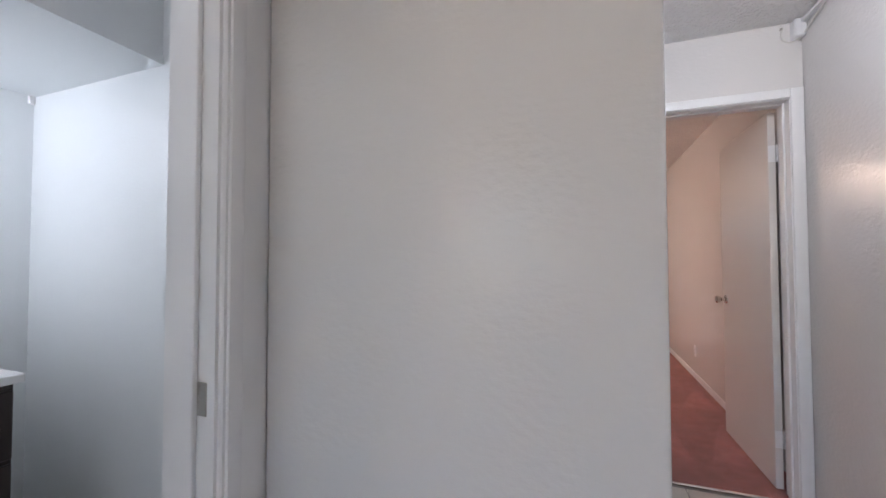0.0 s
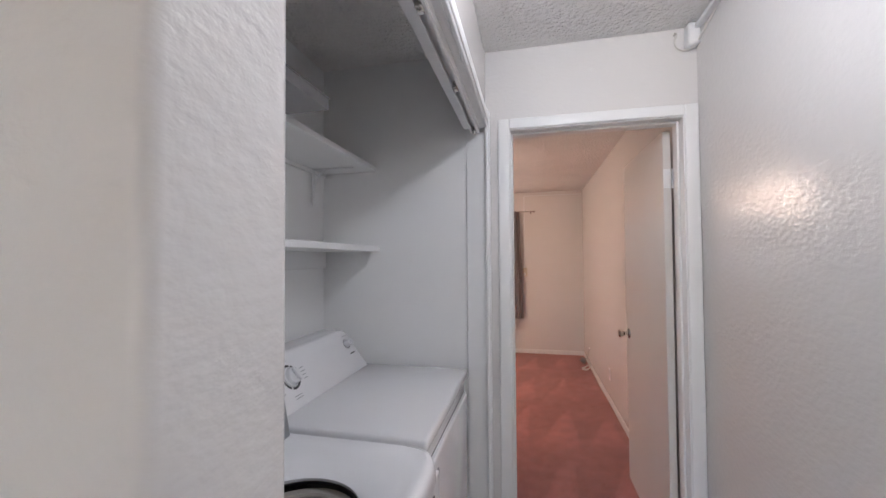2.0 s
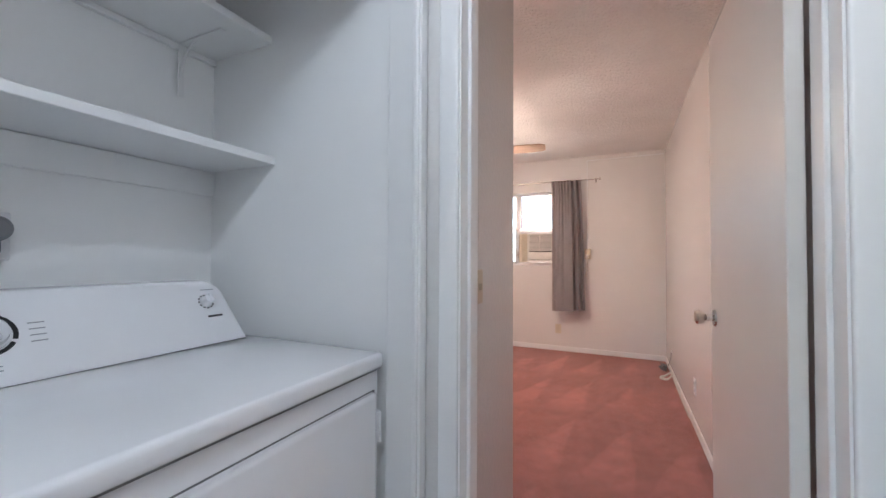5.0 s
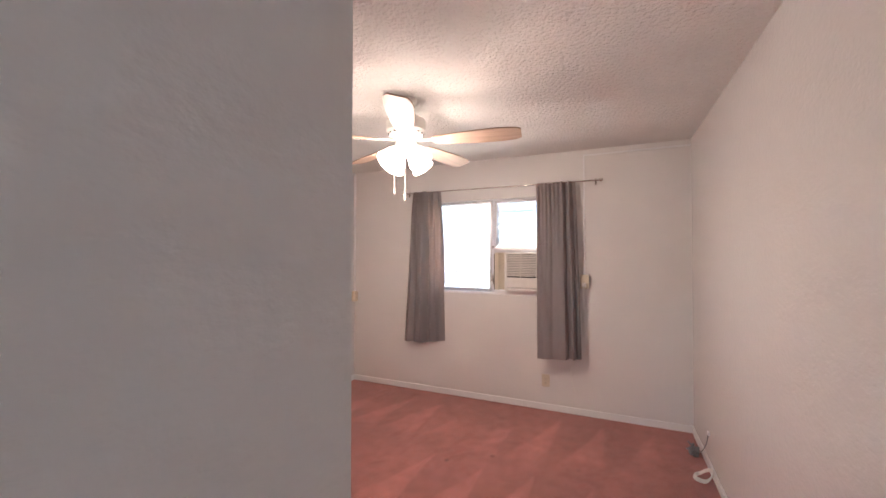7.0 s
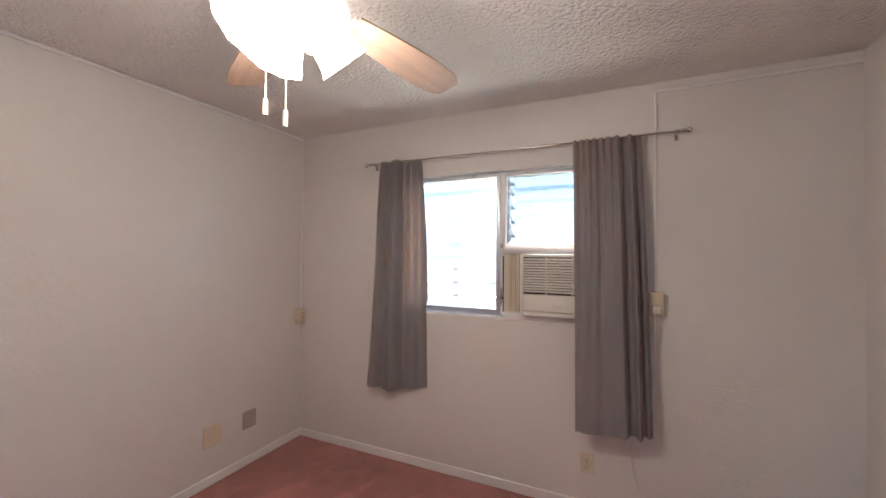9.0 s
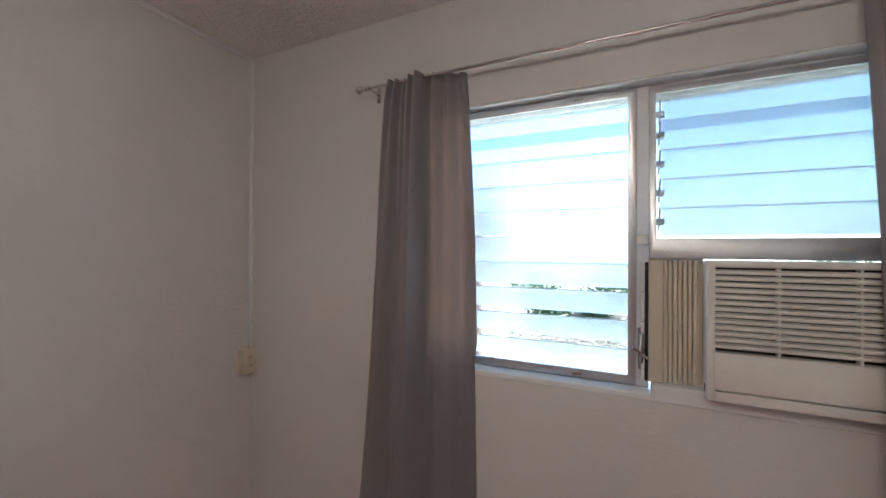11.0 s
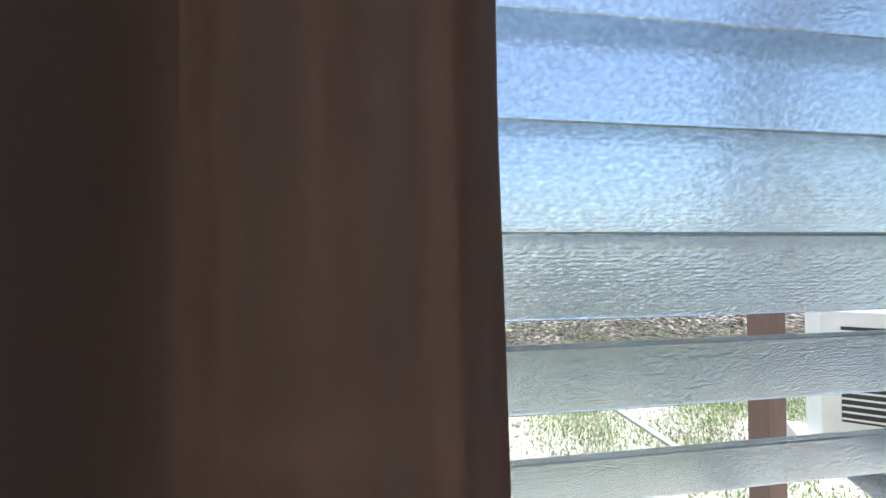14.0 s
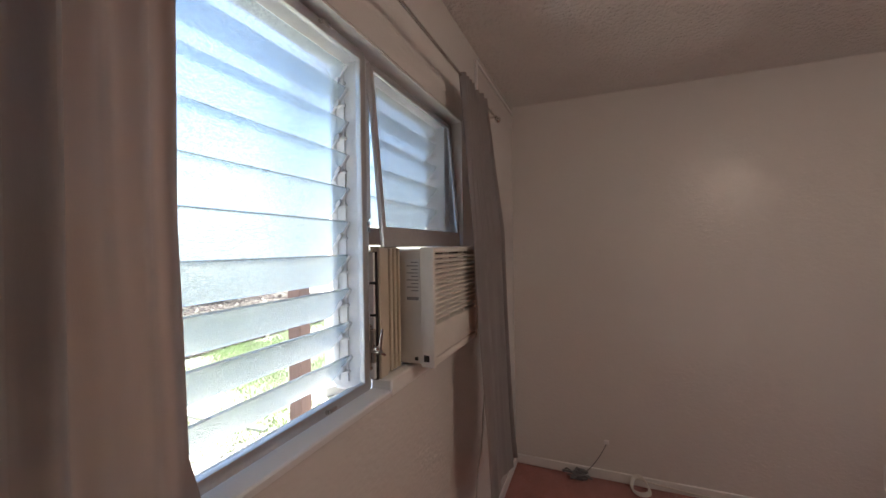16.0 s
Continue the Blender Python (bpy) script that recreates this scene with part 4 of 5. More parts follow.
# frames
bm = box(-0.452, -0.446, 6.80, 6.895, WIN_B + 0.014, WIN_T - 0.03, bev=0.002)
put_box(bm, -0.456, -0.452, 6.842, 6.856, WIN_B + 0.03, WIN_T - 0.03)
put_box(bm, -0.456, -0.452, 6.872, 6.884, WIN_B + 0.03, WIN_T - 0.03)
put_box(bm, WIN_L + 0.004, WIN_L + 0.02, 6.80, 6.895, WIN_B + 0.03, WIN_T - 0.03, bev=0.002)
put_box(bm, WIN_L + 0.004, -0.446, 6.80, 6.895, WIN_T - 0.03, WIN_T - 0.002, bev=0.002)
put_box(bm, WIN_L + 0.004, -0.446, 6.80, 6.842, WIN_B + 0.003, WIN_B + 0.014, bev=0.002)
part("louvre_frame", bm, WHITE_ALU, window, "painted aluminium louvre frame")
bm = box(0.186, 0.200, 6.80, 6.895, 1.57, WIN_T - 0.03, bev=0.002)
put_box(bm, -0.408, -0.392, 6.80, 6.895, 1.57, WIN_T - 0.03, bev=0.002)
put_box(bm, -0.408, 0.200, 6.80, 6.895, WIN_T - 0.03, WIN_T - 0.002, bev=0.002)
put_box(bm, 0.20, WIN_R - 0.002, 6.80, 6.895, WIN_B, WIN_T - 0.002, bev=0.002)
part("louvre_frame", bm, WHITE_ALU, window, "painted aluminium louvre frame")
part("mullion", box(-0.446, -0.408, 6.797, 6.895, WIN_B + 0.002, WIN_T - 0.002, bev=0.003), WHITE_ALU, window, "pale window mullion")
# inner screen frame of the left light
bm = bmesh.new()
SX0, SX1, SZ0, SZ1, SY = WIN_L + 0.006, -0.444, WIN_B + 0.012, WIN_T - 0.012, 6.786
put_ring(bm, (SX0, SX1, SZ0, SZ1), (SX0 + 0.022, SX1 - 0.025, SZ0 + 0.026, SZ1 - 0.026), SY - 0.008, SY + 0.008, lambda u, v, d: (u, d, v), 0.003)
part("screen_frame", bm, ALU, window, "worn aluminium screen frame")
for x, z in ((-0.62, SZ0 + 0.012), (-0.62, SZ1 - 0.010)):
    bm = rod((x - 0.008, SY - 0.008, z), (x - 0.008, SY - 0.016, z), 0.005)
    put_box(bm, x - 0.010, x + 0.018, SY - 0.018, SY - 0.014, z - 0.004, z + 0.006, bev=0.001)
    part("screen_clip", bm, CHROME, window, "small turn clip")
# lever that works the louvres
bm = box(-0.440, -0.420, 6.780, 6.797, 1.145, 1.275, bev=0.003)
put_box(bm, -0.436, -0.424, 6.768, 6.782, 1.165, 1.262, bev=0.004)
put_rod(bm, (-0.430, 6.780, 1.200), (-0.430, 6.752, 1.200), 0.009)
put_rod(bm, (-0.430, 6.757, 1.203), (-0.428, 6.748, 1.262), 0.0065, 0.004)
put_rod(bm, (-0.430, 6.757, 1.200), (-0.454, 6.750, 1.214), 0.004)
put_rod(bm, (-0.430, 6.757, 1.198), (-0.411, 6.750, 1.186), 0.004)
put_ball(bm, (-0.455, 6.750, 1.215), 0.006)
for z in (1.152, 1.268):
    put_rod(bm, (-0.430, 6.781, z), (-0.430, 6.777, z), 0.004, n=8)
part("louvre_lever", bm, CHROME, window, "worn metal louvre lever")
bm = box(-0.445, -0.409, 6.792, 6.7965, 1.53, 1.56, bev=0.001)
for x in (-0.438, -0.416):
    for z in (1.537, 1.553):
        put_rod(bm, (x, 6.7925, z), (x, 6.790, z), 0.003, n=8)
part("catch_plate", bm, CHROME, window, "screwed catch plate")
# tilted screen frame over the air conditioner
TOPY, BOTY, TZ0, TZ1 = 6.792, 6.752, 1.488, 2.012
bm = bmesh.new()
TX0, TX1, TL = -0.412, 0.222, math.hypot(0.04, 0.524)
put_ring(bm, (TX0, TX1, 0, TL), (TX0 + 0.019, TX1 - 0.019, 0.058, TL - 0.020), -0.007, 0.007, lambda u, v, d: (u, d, v), 0.002)
bmesh.ops.transform(bm, matrix=Matrix.Translation((0, BOTY, TZ0)) @ Matrix.Rotation(-math.atan2(0.04, 0.524), 4, "X"), verts=bm.verts)
part("tilted_frame", bm, ALU, window, "aluminium frame tilted in over the air conditioner")
bm = box(TX0 + 0.017, TX1 - 0.017, 0.001, 0.0018, 0.056, TL - 0.018)
bmesh.ops.transform(bm, matrix=Matrix.Translation((0, BOTY, TZ0)) @ Matrix.Rotation(-math.atan2(0.04, 0.524), 4, "X"), verts=bm.verts)
part("insect_screen", bm, SCREEN, window, "fine grey insect screen")
part("filler_board", box(-0.392, WIN_R - 0.002, 6.83, 6.87, 1.495, 1.548, bev=0.003), WOOD_RAW, window, "bare brown wooden filler board")
part("window_sill", box(WIN_L, -0.405, 6.7355, 6.80, WIN_B - 0.018, WIN_B + 0.002, bev=0.004), TRIM, window, "white painted window sill")
part("window_head", box(WIN_L + 0.001, WIN_R - 0.001, 6.740, 6.80, WIN_T - 0.006, WIN_T - 0.001), TRIM, window)
part("sill_block", box(-0.405, 0.235, 6.7335, 6.80, WIN_B - 0.018, WIN_B + 0.030, bev=0.004), TRIM, window, "white raised sill block")

# ---- air conditioner ----
ac = thing("air_conditioner", (-0.05, 6.75, 1.116), "white window air conditioner with a slatted grille", "air conditioner")
AX0, AX1, AZ0, AZ1, AF = -0.283, 0.172, 1.118, 1.486, 6.655
part("housing", box(AX0 + 0.012, AX1 - 0.012, 6.70, 6.965, AZ0 + 0.004, AZ1 - 0.006, bev=0.004), AC_PLASTIC, ac)
front = part("front_panel", box(AX0 + 0.018, AX1 - 0.018, AF + 0.002, 6.70, AZ0 + 0.030, AZ0 + 0.128, bev=0.004, seg=2), AC_PLASTIC, ac, "moulded white front panel")
for x in (AX0, AX1 - 0.020):
    part("side_cheek", box(x, x + 0.020, AF, 6.70, AZ0, AZ1, bev=0.005, seg=2), AC_PLASTIC, ac)
part("top_rail", box(AX0 + 0.018, AX1 - 0.018, AF, 6.70, AZ1 - 0.018, AZ1, bev=0.005, seg=2), AC_PLASTIC, ac)
part("bottom_rail", box(AX0 + 0.018, AX1 - 0.018, AF + 0.005, 6.70, AZ0, AZ0 + 0.026, bev=0.004, seg=2), AC_PLASTIC, ac)
part("grille_back", box(AX0 + 0.018, AX1 - 0.018, 6.690, 6.699, AZ0 + 0.026, AZ1 - 0.016), DARK, ac, "dark filter behind the grille")
NS = 13
for k in range(NS):
    z = AZ0 + 0.138 + (AZ1 - AZ0 - 0.160) * (k + 0.5) / NS
    bm = box(AX0 + 0.019, AX1 - 0.019, -0.008, 0.010, -0.0042, 0.0042, bev=0.0015)
    bmesh.ops.transform(bm, matrix=Matrix.Translation((0, AF + 0.012, z)) @ Matrix.Rotation(radians(18), 4, "X"), verts=bm.verts)
    part("grille_slat", bm, AC_PLASTIC, front)
for x in (-0.13, 0.02):
    part("grille_stay", box(x - 0.003, x + 0.003, AF + 0.010, AF + 0.030, AZ0 + 0.128, AZ1 - 0.018), AC_PLASTIC, front)
part("rating_label", box(AX0 + 0.0095, AX0 + 0.0118, 6.705, 6.755, 1.32, 1.45), LABEL, ac, "paper rating label")
bm = bmesh.new()
for k in range(9):
    put_box(bm, AX0 + 0.0088, AX0 + 0.0096, 6.710, 6.735 + 0.015 * (k % 2), 1.438 - 0.011 * k, 1.441 - 0.011 * k)
put_box(bm, AX0 + 0.0088, AX0 + 0.0096, 6.710, 6.750, 1.322, 1.332)
part("label_print", bm, PRINT, ac)
bm = box(AX0 + 0.008, AX0 + 0.0125, 6.715, 6.725, 1.135, 1.145)
part("screw_hole", bm, DARK, ac)
part("side_slot", box(AX0 - 0.0006, AX0 + 0.004, 6.672, 6.690, 1.136, 1.156), DARK, ac)
# folded filler wing beside it
wing = thing("filler_wing", (-0.34, 6.77, 1.116), "cream pleated filler panel beside the air conditioner", "filler panel")
part("wing_frame", box(-0.412, -0.372, 6.762, 6.786, 1.116, 1.486, bev=0.003), CREAM, wing)
for k in range(7):
    x = -0.372 + 0.0125 * k
    part("pleat", box(x, x + 0.0105, 6.766 + 0.005 * (k % 2), 6.786, 1.118, 1.484, bev=0.002), CREAM, wing)
# sheet added behind the pleats to stop daylight between them
part("pleat_light_stop", box(-0.412, -0.270, 6.787, 6.7925, 1.116, 1.490), CREAM, wing)
part("dark_strip", box(-0.421, -0.413, 6.768, 6.792, 1.116, 1.476, bev=0.001), DARK, wing, "narrow dark strip between the tabs and the panel")
for k in range(4):
    z = 1.122 + 0.090 * k
    part("clip_tab", box(-0.432, -0.422, 6.771, 6.788, z, z + 0.082, bev=0.001), ENAMEL_DULL, wing, "white plastic tab")

# ---- curtains on their rod ----
rail = thing("curtain_rod", (-0.41, 6.665, 2.13), "thin brushed metal curtain rod with ball ends", "curtain rod")
part("pole", rod((-1.405, 6.665, 2.133), (0.580, 6.665, 2.131), 0.006), CHROME, rail)
for x, s in ((-1.405, -1), (0.580, 1)):
    bm = rod((x - s * 0.02, 6.665, 2.132), (x, 6.665, 2.132), 0.009)
    put_ball(bm, (x + s * 0.013, 6.665, 2.132), 0.0165)
    part("finial", bm, CHROME, rail, "round metal ball end")
for x in (-1.375, 0.545):
    bm = rod((x, 6.665, 2.132), (x, 6.738, 2.132), 0.005)
    put_box(bm, x - 0.008, x + 0.008, 6.732, 6.738, 2.10, 2.16, bev=0.001)
    put_rod(bm, (x - 0.006, 6.665, 2.132), (x + 0.006, 6.665, 2.132), 0.010)
    part("wall_bracket", bm, CHROME, rail)


def curtain(x0t, x1t, x0b, x1b, z0, z1, folds, seed, label, slant, out, flare=0.0):
    """A hanging panel: gathered at the rod, with soft folds that open towards the hem."""
    rnd = random.Random(seed)
    nx, nz = 150, 46
    ph = [rnd.uniform(0, 6.28) for _ in range(5)]
    bm = bmesh.new()
    grid = []
    for j in range(nz + 1):
        v = j / nz
        z = z1 + (z0 - z1) * v
        row = []
        for i in range(nx + 1):
            u = i / nx
            xa, xb = x0t + (x0b - x0t) * v ** 0.55, x1t + (x1b - x1t) * v ** 0.8
            x = xa + (xb - xa) * u
            a = next(n for n in range(len(folds) - 1) if folds[n + 1][0] >= u - 1e-9)
            w = (u - folds[a][0]) / (folds[a + 1][0] - folds[a][0])
            w = w * w * (3 - 2 * w)
            fold = folds[a][1] * (1 - w) + folds[a + 1][1] * w
            open_up = 0.5 + 0.5 * min(1, v * 2.6)
            ripple = 0.0045 * math.sin(2 * math.pi * 7 * u + ph[0] + 1.3 * math.sin(2.6 * v + ph[1])) * (1 - 0.5 * v)
            gather = 0.016 * math.sin(2 * math.pi * (8 * u + 0.5 * math.sin(5 * u + ph[2])) + ph[3]) * max(0.0, 1 - v * 1.9)
            y = 6.668 + fold * open_up + ripple + gather + 0.004 * math.sin(7 * v + 4 * u + ph[4])
            k = min(1.0, max(0.0, (z - 1.095) / 0.14))
            y = min(y, 6.731 + 0.052 * k * k * (3 - 2 * k))
            y -= slant * v * v + flare * v * v * (1 - u) + out * min(1.0, v / 0.36)
            row.append(bm.verts.new((x, y, z + (0.012 * math.sin(3 * u + ph[1]) if j == nz else 0))))
        grid.append(row)
    sides = [[r[i].co.copy() for r in grid] for i in range(nx - 13, nx + 1)]
    hem = [[v.co.copy() for v in grid[nz - 2]], [v.co.copy() for v in grid[nz]]]
    for j in range(nz):
        for i in range(nx):
            bm.faces.new((grid[j][i], grid[j + 1][i], grid[j + 1][i + 1], grid[j][i + 1]))
    t = thing("curtain", ((x0t + x1t) / 2, 6.668, z0), label, "curtain", "curtains at the window")
    cl = part("cloth", bm, CURTAIN, t)
    sol = cl.modifiers.new("thickness", "SOLIDIFY")
    sol.thickness = 0.0016
    # turned hem
    bm = bmesh.new()
    rows = [[bm.verts.new(p + Vector((0, -0.003, 0))) for p in r] for r in hem]
    for i in range(nx):
        bm.faces.new((rows[0][i], rows[1][i], rows[1][i + 1], rows[0][i + 1]))
    part("hem", bm, CURTAIN, t)
    bm = bmesh.new()
    rows = [[bm.verts.new(p + Vector((0, 0.003, 0))) for p in c] for c in sides]
    for j in range(nz):
        for c in range(len(rows) - 1):
            bm.faces.new((rows[c][j], rows[c + 1][j], rows[c + 1][j + 1], rows[c][j + 1]))
    part("side_hem", bm, CURTAIN, t)
    return t


FOLDS_A = [(0, 0.006), (0.10, -0.026), (0.22, 0.022), (0.34, -0.016), (0.40, -0.030), (0.455, -0.056), (0.59, 0.040), (0.67, 0.030), (0.78, 0.040), (0.88, 0.062), (1.0, 0.092)]
FOLDS_B = [(0, 0.004), (0.2, -0.012), (0.4, 0.004), (0.55, -0.016), (0.66, -0.034), (0.72, 0.030), (0.78, 0.020), (0.84, -0.034), (0.90, 0.034), (0.95, 0.010), (1.0, 0.040)]
curtain(-1.288, -0.990, -1.372, -0.945, 0.555, 2.142, FOLDS_A, 11, "grey cloth curtain hanging gathered beside the louvre window", 0.0, 0.0, 0.05)
curtain(0.020, 0.372, 0.045, 0.425, 0.530, 2.140, FOLDS_B, 5, "grey cloth curtain hanging in front of the air conditioner", 0.05, 0.042)

# ---- ceiling fan ----
fan = thing("ceiling_fan", (FAN[0], FAN[1], CEIL), "white ceiling fan with five pale wooden blades and lit lamps", "ceiling fan")
fx, fy = FAN
part("canopy", put_lathe(bmesh.new(), (fx, fy, CEIL), [(0.0, 0.0), (0.068, 0.0), (0.066, -0.02), (0.045, -0.055), (0.018, -0.062), (0.0, -0.062)], 28), FAN_WHITE, fan)
part("down_rod", rod((fx, fy, CEIL - 0.055), (fx, fy, CEIL - 0.11), 0.013), FAN_WHITE, fan)
motor = part("motor", put_lathe(bmesh.new(), (fx, fy, CEIL), [(0.0, -0.10), (0.05, -0.10), (0.115, -0.125), (0.122, -0.14), (0.122, -0.20), (0.105, -0.225), (0.07, -0.24), (0.0, -0.24)], 36), FAN_WHITE, fan)
bm = bmesh.new()
for k in range(18):
    a = 2 * math.pi * k / 18
    n0 = len(bm.verts)
    put_box(bm, 0.085, 0.112, -0.006, 0.006, -0.2235, -0.216)
    bm.verts.ensure_lookup_table()
    bmesh.ops.transform(bm, matrix=Matrix.Translation((fx, fy, CEIL)) @ Matrix.Rotation(a, 4, "Z"), verts=bm.verts[n0:])
part("vent_slots", bm, DARK, motor)
BLADE_Z = 2.165


def blade(angle):
    m = Matrix.Translation((fx, fy, BLADE_Z)) @ Matrix.Rotation(radians(angle), 4, "Z")
    arm = box(0.075, 0.20, -0.014, 0.014, 0.0, 0.012, bev=0.004)
    put_box(arm, 0.17, 0.245, -0.033, 0.033, -0.004, 0.004, bev=0.003)
    bmesh.ops.transform(arm, matrix=m @ Matrix.Rotation(radians(-6), 4, "X"), verts=arm.verts)
    iron = part("blade_iron", arm, FAN_WHITE, fan)
    bm = bmesh.new()
    n = 22
    up, lo = [], []
    for k in range(n + 1):
        x = 0.185 + 0.52 * (k / n if k < n else 1.0) - (0.010 if k == n - 1 else 0)
        f = k / n
        w = 0.044 + 0.030 * math.sin(math.pi * 0.5 * min(1, f / 0.72)) - 0.014 * max(0.0, (f - 0.72) / 0.28) ** 2
        if k == n:
            w -= 0.013
        up.append((x, w))
        lo.append((x, -w))
    loop = up + lo[::-1]
    top = [bm.verts.new((x, y, 0.003)) for x, y in loop]
    bot = [bm.verts.new((x, y, -0.004)) for x, y in loop]
    bm.faces.new(top)
    bm.faces.new(bot[::-1])
    for k in range(len(loop)):
        j = (k + 1) % len(loop)
        bm.faces.new((top[k], bot[k], bot[j], top[j]))
    bmesh.ops.transform(bm, matrix=Matrix.Rotation(radians(-12), 4, "X"), verts=bm.verts)
    me = finish("blade", bm, BLADE)
    ob = new("blade", me)
    ob.parent = fan
    ob.matrix_local = Matrix.Translation((0, 0, BLADE_Z - CEIL)) @ Matrix.Rotation(radians(angle), 4, "Z")
    return tagged(ob, "pale bleached wooden blade")


for k in range(5):
    blade(8 + 72 * k)
part("switch_housing", put_lathe(bmesh.new(), (fx, fy, CEIL), [(0.0, -0.24), (0.055, -0.24), (0.062, -0.262), (0.062, -0.31), (0.04, -0.335), (0.0, -0.335)], 28), FAN_WHITE, fan)
for k in range(4):
    a = 67 + 90 * k
    m = Matrix.Translation((fx, fy, 2.10)) @ Matrix.Rotation(radians(a), 4, "Z") @ Matrix.Translation((0.062, 0, 0)) @ Matrix.Rotation(radians(-44), 4, "Y") @ Matrix.Diagonal((1.03, 1.03, 1.03, 1))
    bm = bmesh.new()
    n, prof = 28, [(0.020, 0.0), (0.036, -0.010), (0.050, -0.030), (0.057, -0.058), (0.061, -0.086), (0.070, -0.108)]
    rings = []
    for r, z in prof:
        w = 0.10 * max(0, (-z - 0.05) / 0.065)
        rings.append([bm.verts.new((r * (1 + w * math.cos(8 * 2 * math.pi * i / n) * 0.5) * math.cos(2 * math.pi * i / n), r * (1 + w * math.cos(8 * 2 * math.pi * i / n) * 0.5) * math.sin(2 * math.pi * i / n), z - 0.006 * w * math.cos(8 * 2 * math.pi * i / n))) for i in range(n)])
    for p, q in zip(rings, rings[1:]):
        for i in range(n):
            bm.faces.new((p[i], p[(i + 1) % n], q[(i + 1) % n], q[i]))
    bmesh.ops.transform(bm, matrix=m, verts=bm.verts)
    part("lamp_shade", bm, SHADE, fan, "lit frosted glass tulip shade")
    bm = bmesh.new()
    put_lathe(bm, (0, 0, 0), [(0.0, 0.018), (0.022, 0.018), (0.026, 0.0), (0.022, -0.012), (0.0, -0.012)], 18)
    bmesh.ops.transform(bm, matrix=m, verts=bm.verts)
    part("lamp_holder", bm, FAN_WHITE, fan)
for dx, dy, z in ((-0.060, -0.04, 1.875), (0.020, -0.05, 1.83)):
    bm = rod((fx + dx, fy + dy, z), (fx + dx, fy + dy, 2.10), 0.0016, n=6)
    put_rod(bm, (fx + dx, fy + dy, z - 0.035), (fx + dx, fy + dy, z + 0.005), 0.006, n=10)
    part("pull_chain", bm, FAN_WHITE, fan, "pull chain with a white end")

# ---- raceways, outlets and plates in the bedroom ----
way = thing("corner_raceway", (BED_L, BED_Y, 1.0), "thin white cable raceway running along the ceiling and down the corner", "raceway")
part("ceiling_run", box(BED_L + 0.001, BED_L + 0.014, 3.42, BED_Y - 0.002, CEIL - 0.020, CEIL - 0.002, bev=0.002), ENAMEL_DULL, way)
part("corner_run", box(BED_L + 0.001, BED_L + 0.018, BED_Y - 0.016, BED_Y - 0.001, 1.04, CEIL - 0.020, bev=0.002), ENAMEL_DULL, way)
part("outlet_box", box(BED_L + 0.001, BED_L + 0.052, BED_Y - 0.072, BED_Y - 0.001, 0.925, 1.04, bev=0.004), CREAM, way, "cream surface outlet box")
bm = bmesh.new()
for z in (0.962, 1.003):
    put_box(bm, BED_L + 0.052, BED_L + 0.055, BED_Y - 0.052, BED_Y - 0.022, z - 0.013, z + 0.013, bev=0.002)
part("socket", bm, CREAM, way)
bm = bmesh.new()
for z in (0.962, 1.003):
    put_box(bm, BED_L + 0.055, BED_L + 0.0555, BED_Y - 0.044, BED_Y - 0.041, z - 0.003, z + 0.006)
    put_box(bm, BED_L + 0.055, BED_L + 0.0555, BED_Y - 0.033, BED_Y - 0.030, z - 0.003, z + 0.006)
part("slot", bm, DARK, way)
way2 = thing("window_raceway", (0.445, BED_Y, 1.22), "thin white cable raceway beside the curtain with an outlet box", "raceway")
part("top_run", box(0.438, BED_R - 0.002, BED_Y - 0.013, BED_Y - 0.001, 2.372, 2.386, bev=0.002), ENAMEL_DULL, way2)
part("down_run", box(0.438, 0.452, BED_Y - 0.013, BED_Y - 0.001, 1.285, 2.372, bev=0.002), ENAMEL_DULL, way2)
part("outlet_box", box(0.412, 0.484, BED_Y - 0.042, BED_Y - 0.001, 1.16, 1.285, bev=0.004), CREAM, way2, "cream surface outlet box")
part("plug", box(0.425, 0.462, BED_Y - 0.078, BED_Y - 0.042, 1.175, 1.215, bev=0.006, seg=2), WHITE_CABLE, way2, "white plug")
part("cord", tube([(0.44, BED_Y - 0.06, 1.175), (0.44, BED_Y - 0.045, 1.0), (0.43, BED_Y - 0.02, 0.7), (0.40, BED_Y - 0.02, 0.50), (0.30, BED_Y - 0.02, 0.45), (0.33, BED_Y - 0.015, 0.30), (0.36, BED_Y - 0.012, 0.20)], 0.004), WHITE_CABLE, way2, "hanging white cord")
wall_plate("window_outlet", pose(0.094, BED_Y, 0.276, 0, 0, 180), "cream wall outlet under the window")
wall_plate("side_outlet", pose(BED_R, 4.84, 0.285, 0, 0, 90), "white wall outlet on the long bedroom wall", material=ENAMEL_DULL)
wall_plate("blank_plate", pose(BED_L, 5.985, 0.31, 0, 0, -90), "square cream blank wall plate above the skirting", False, 0.125, 0.135)
wall_plate("phone_plate", pose(BED_L, 6.257, 0.315, 0, 0, -90), "grey-beige square wall plate near the corner", False, 0.108, 0.125, TAUPE)
sw = wall_plate("light_switch", pose(0.375, 2.925, 1.07, 0, 0, -90), "beige light switch plate inside the bedroom door", False, 0.075, 0.118, BEIGE)
part("toggle", box(-0.005, 0.005, 0.006, 0.018, -0.010, 0.012, bev=0.002), BEIGE, sw, local=True)

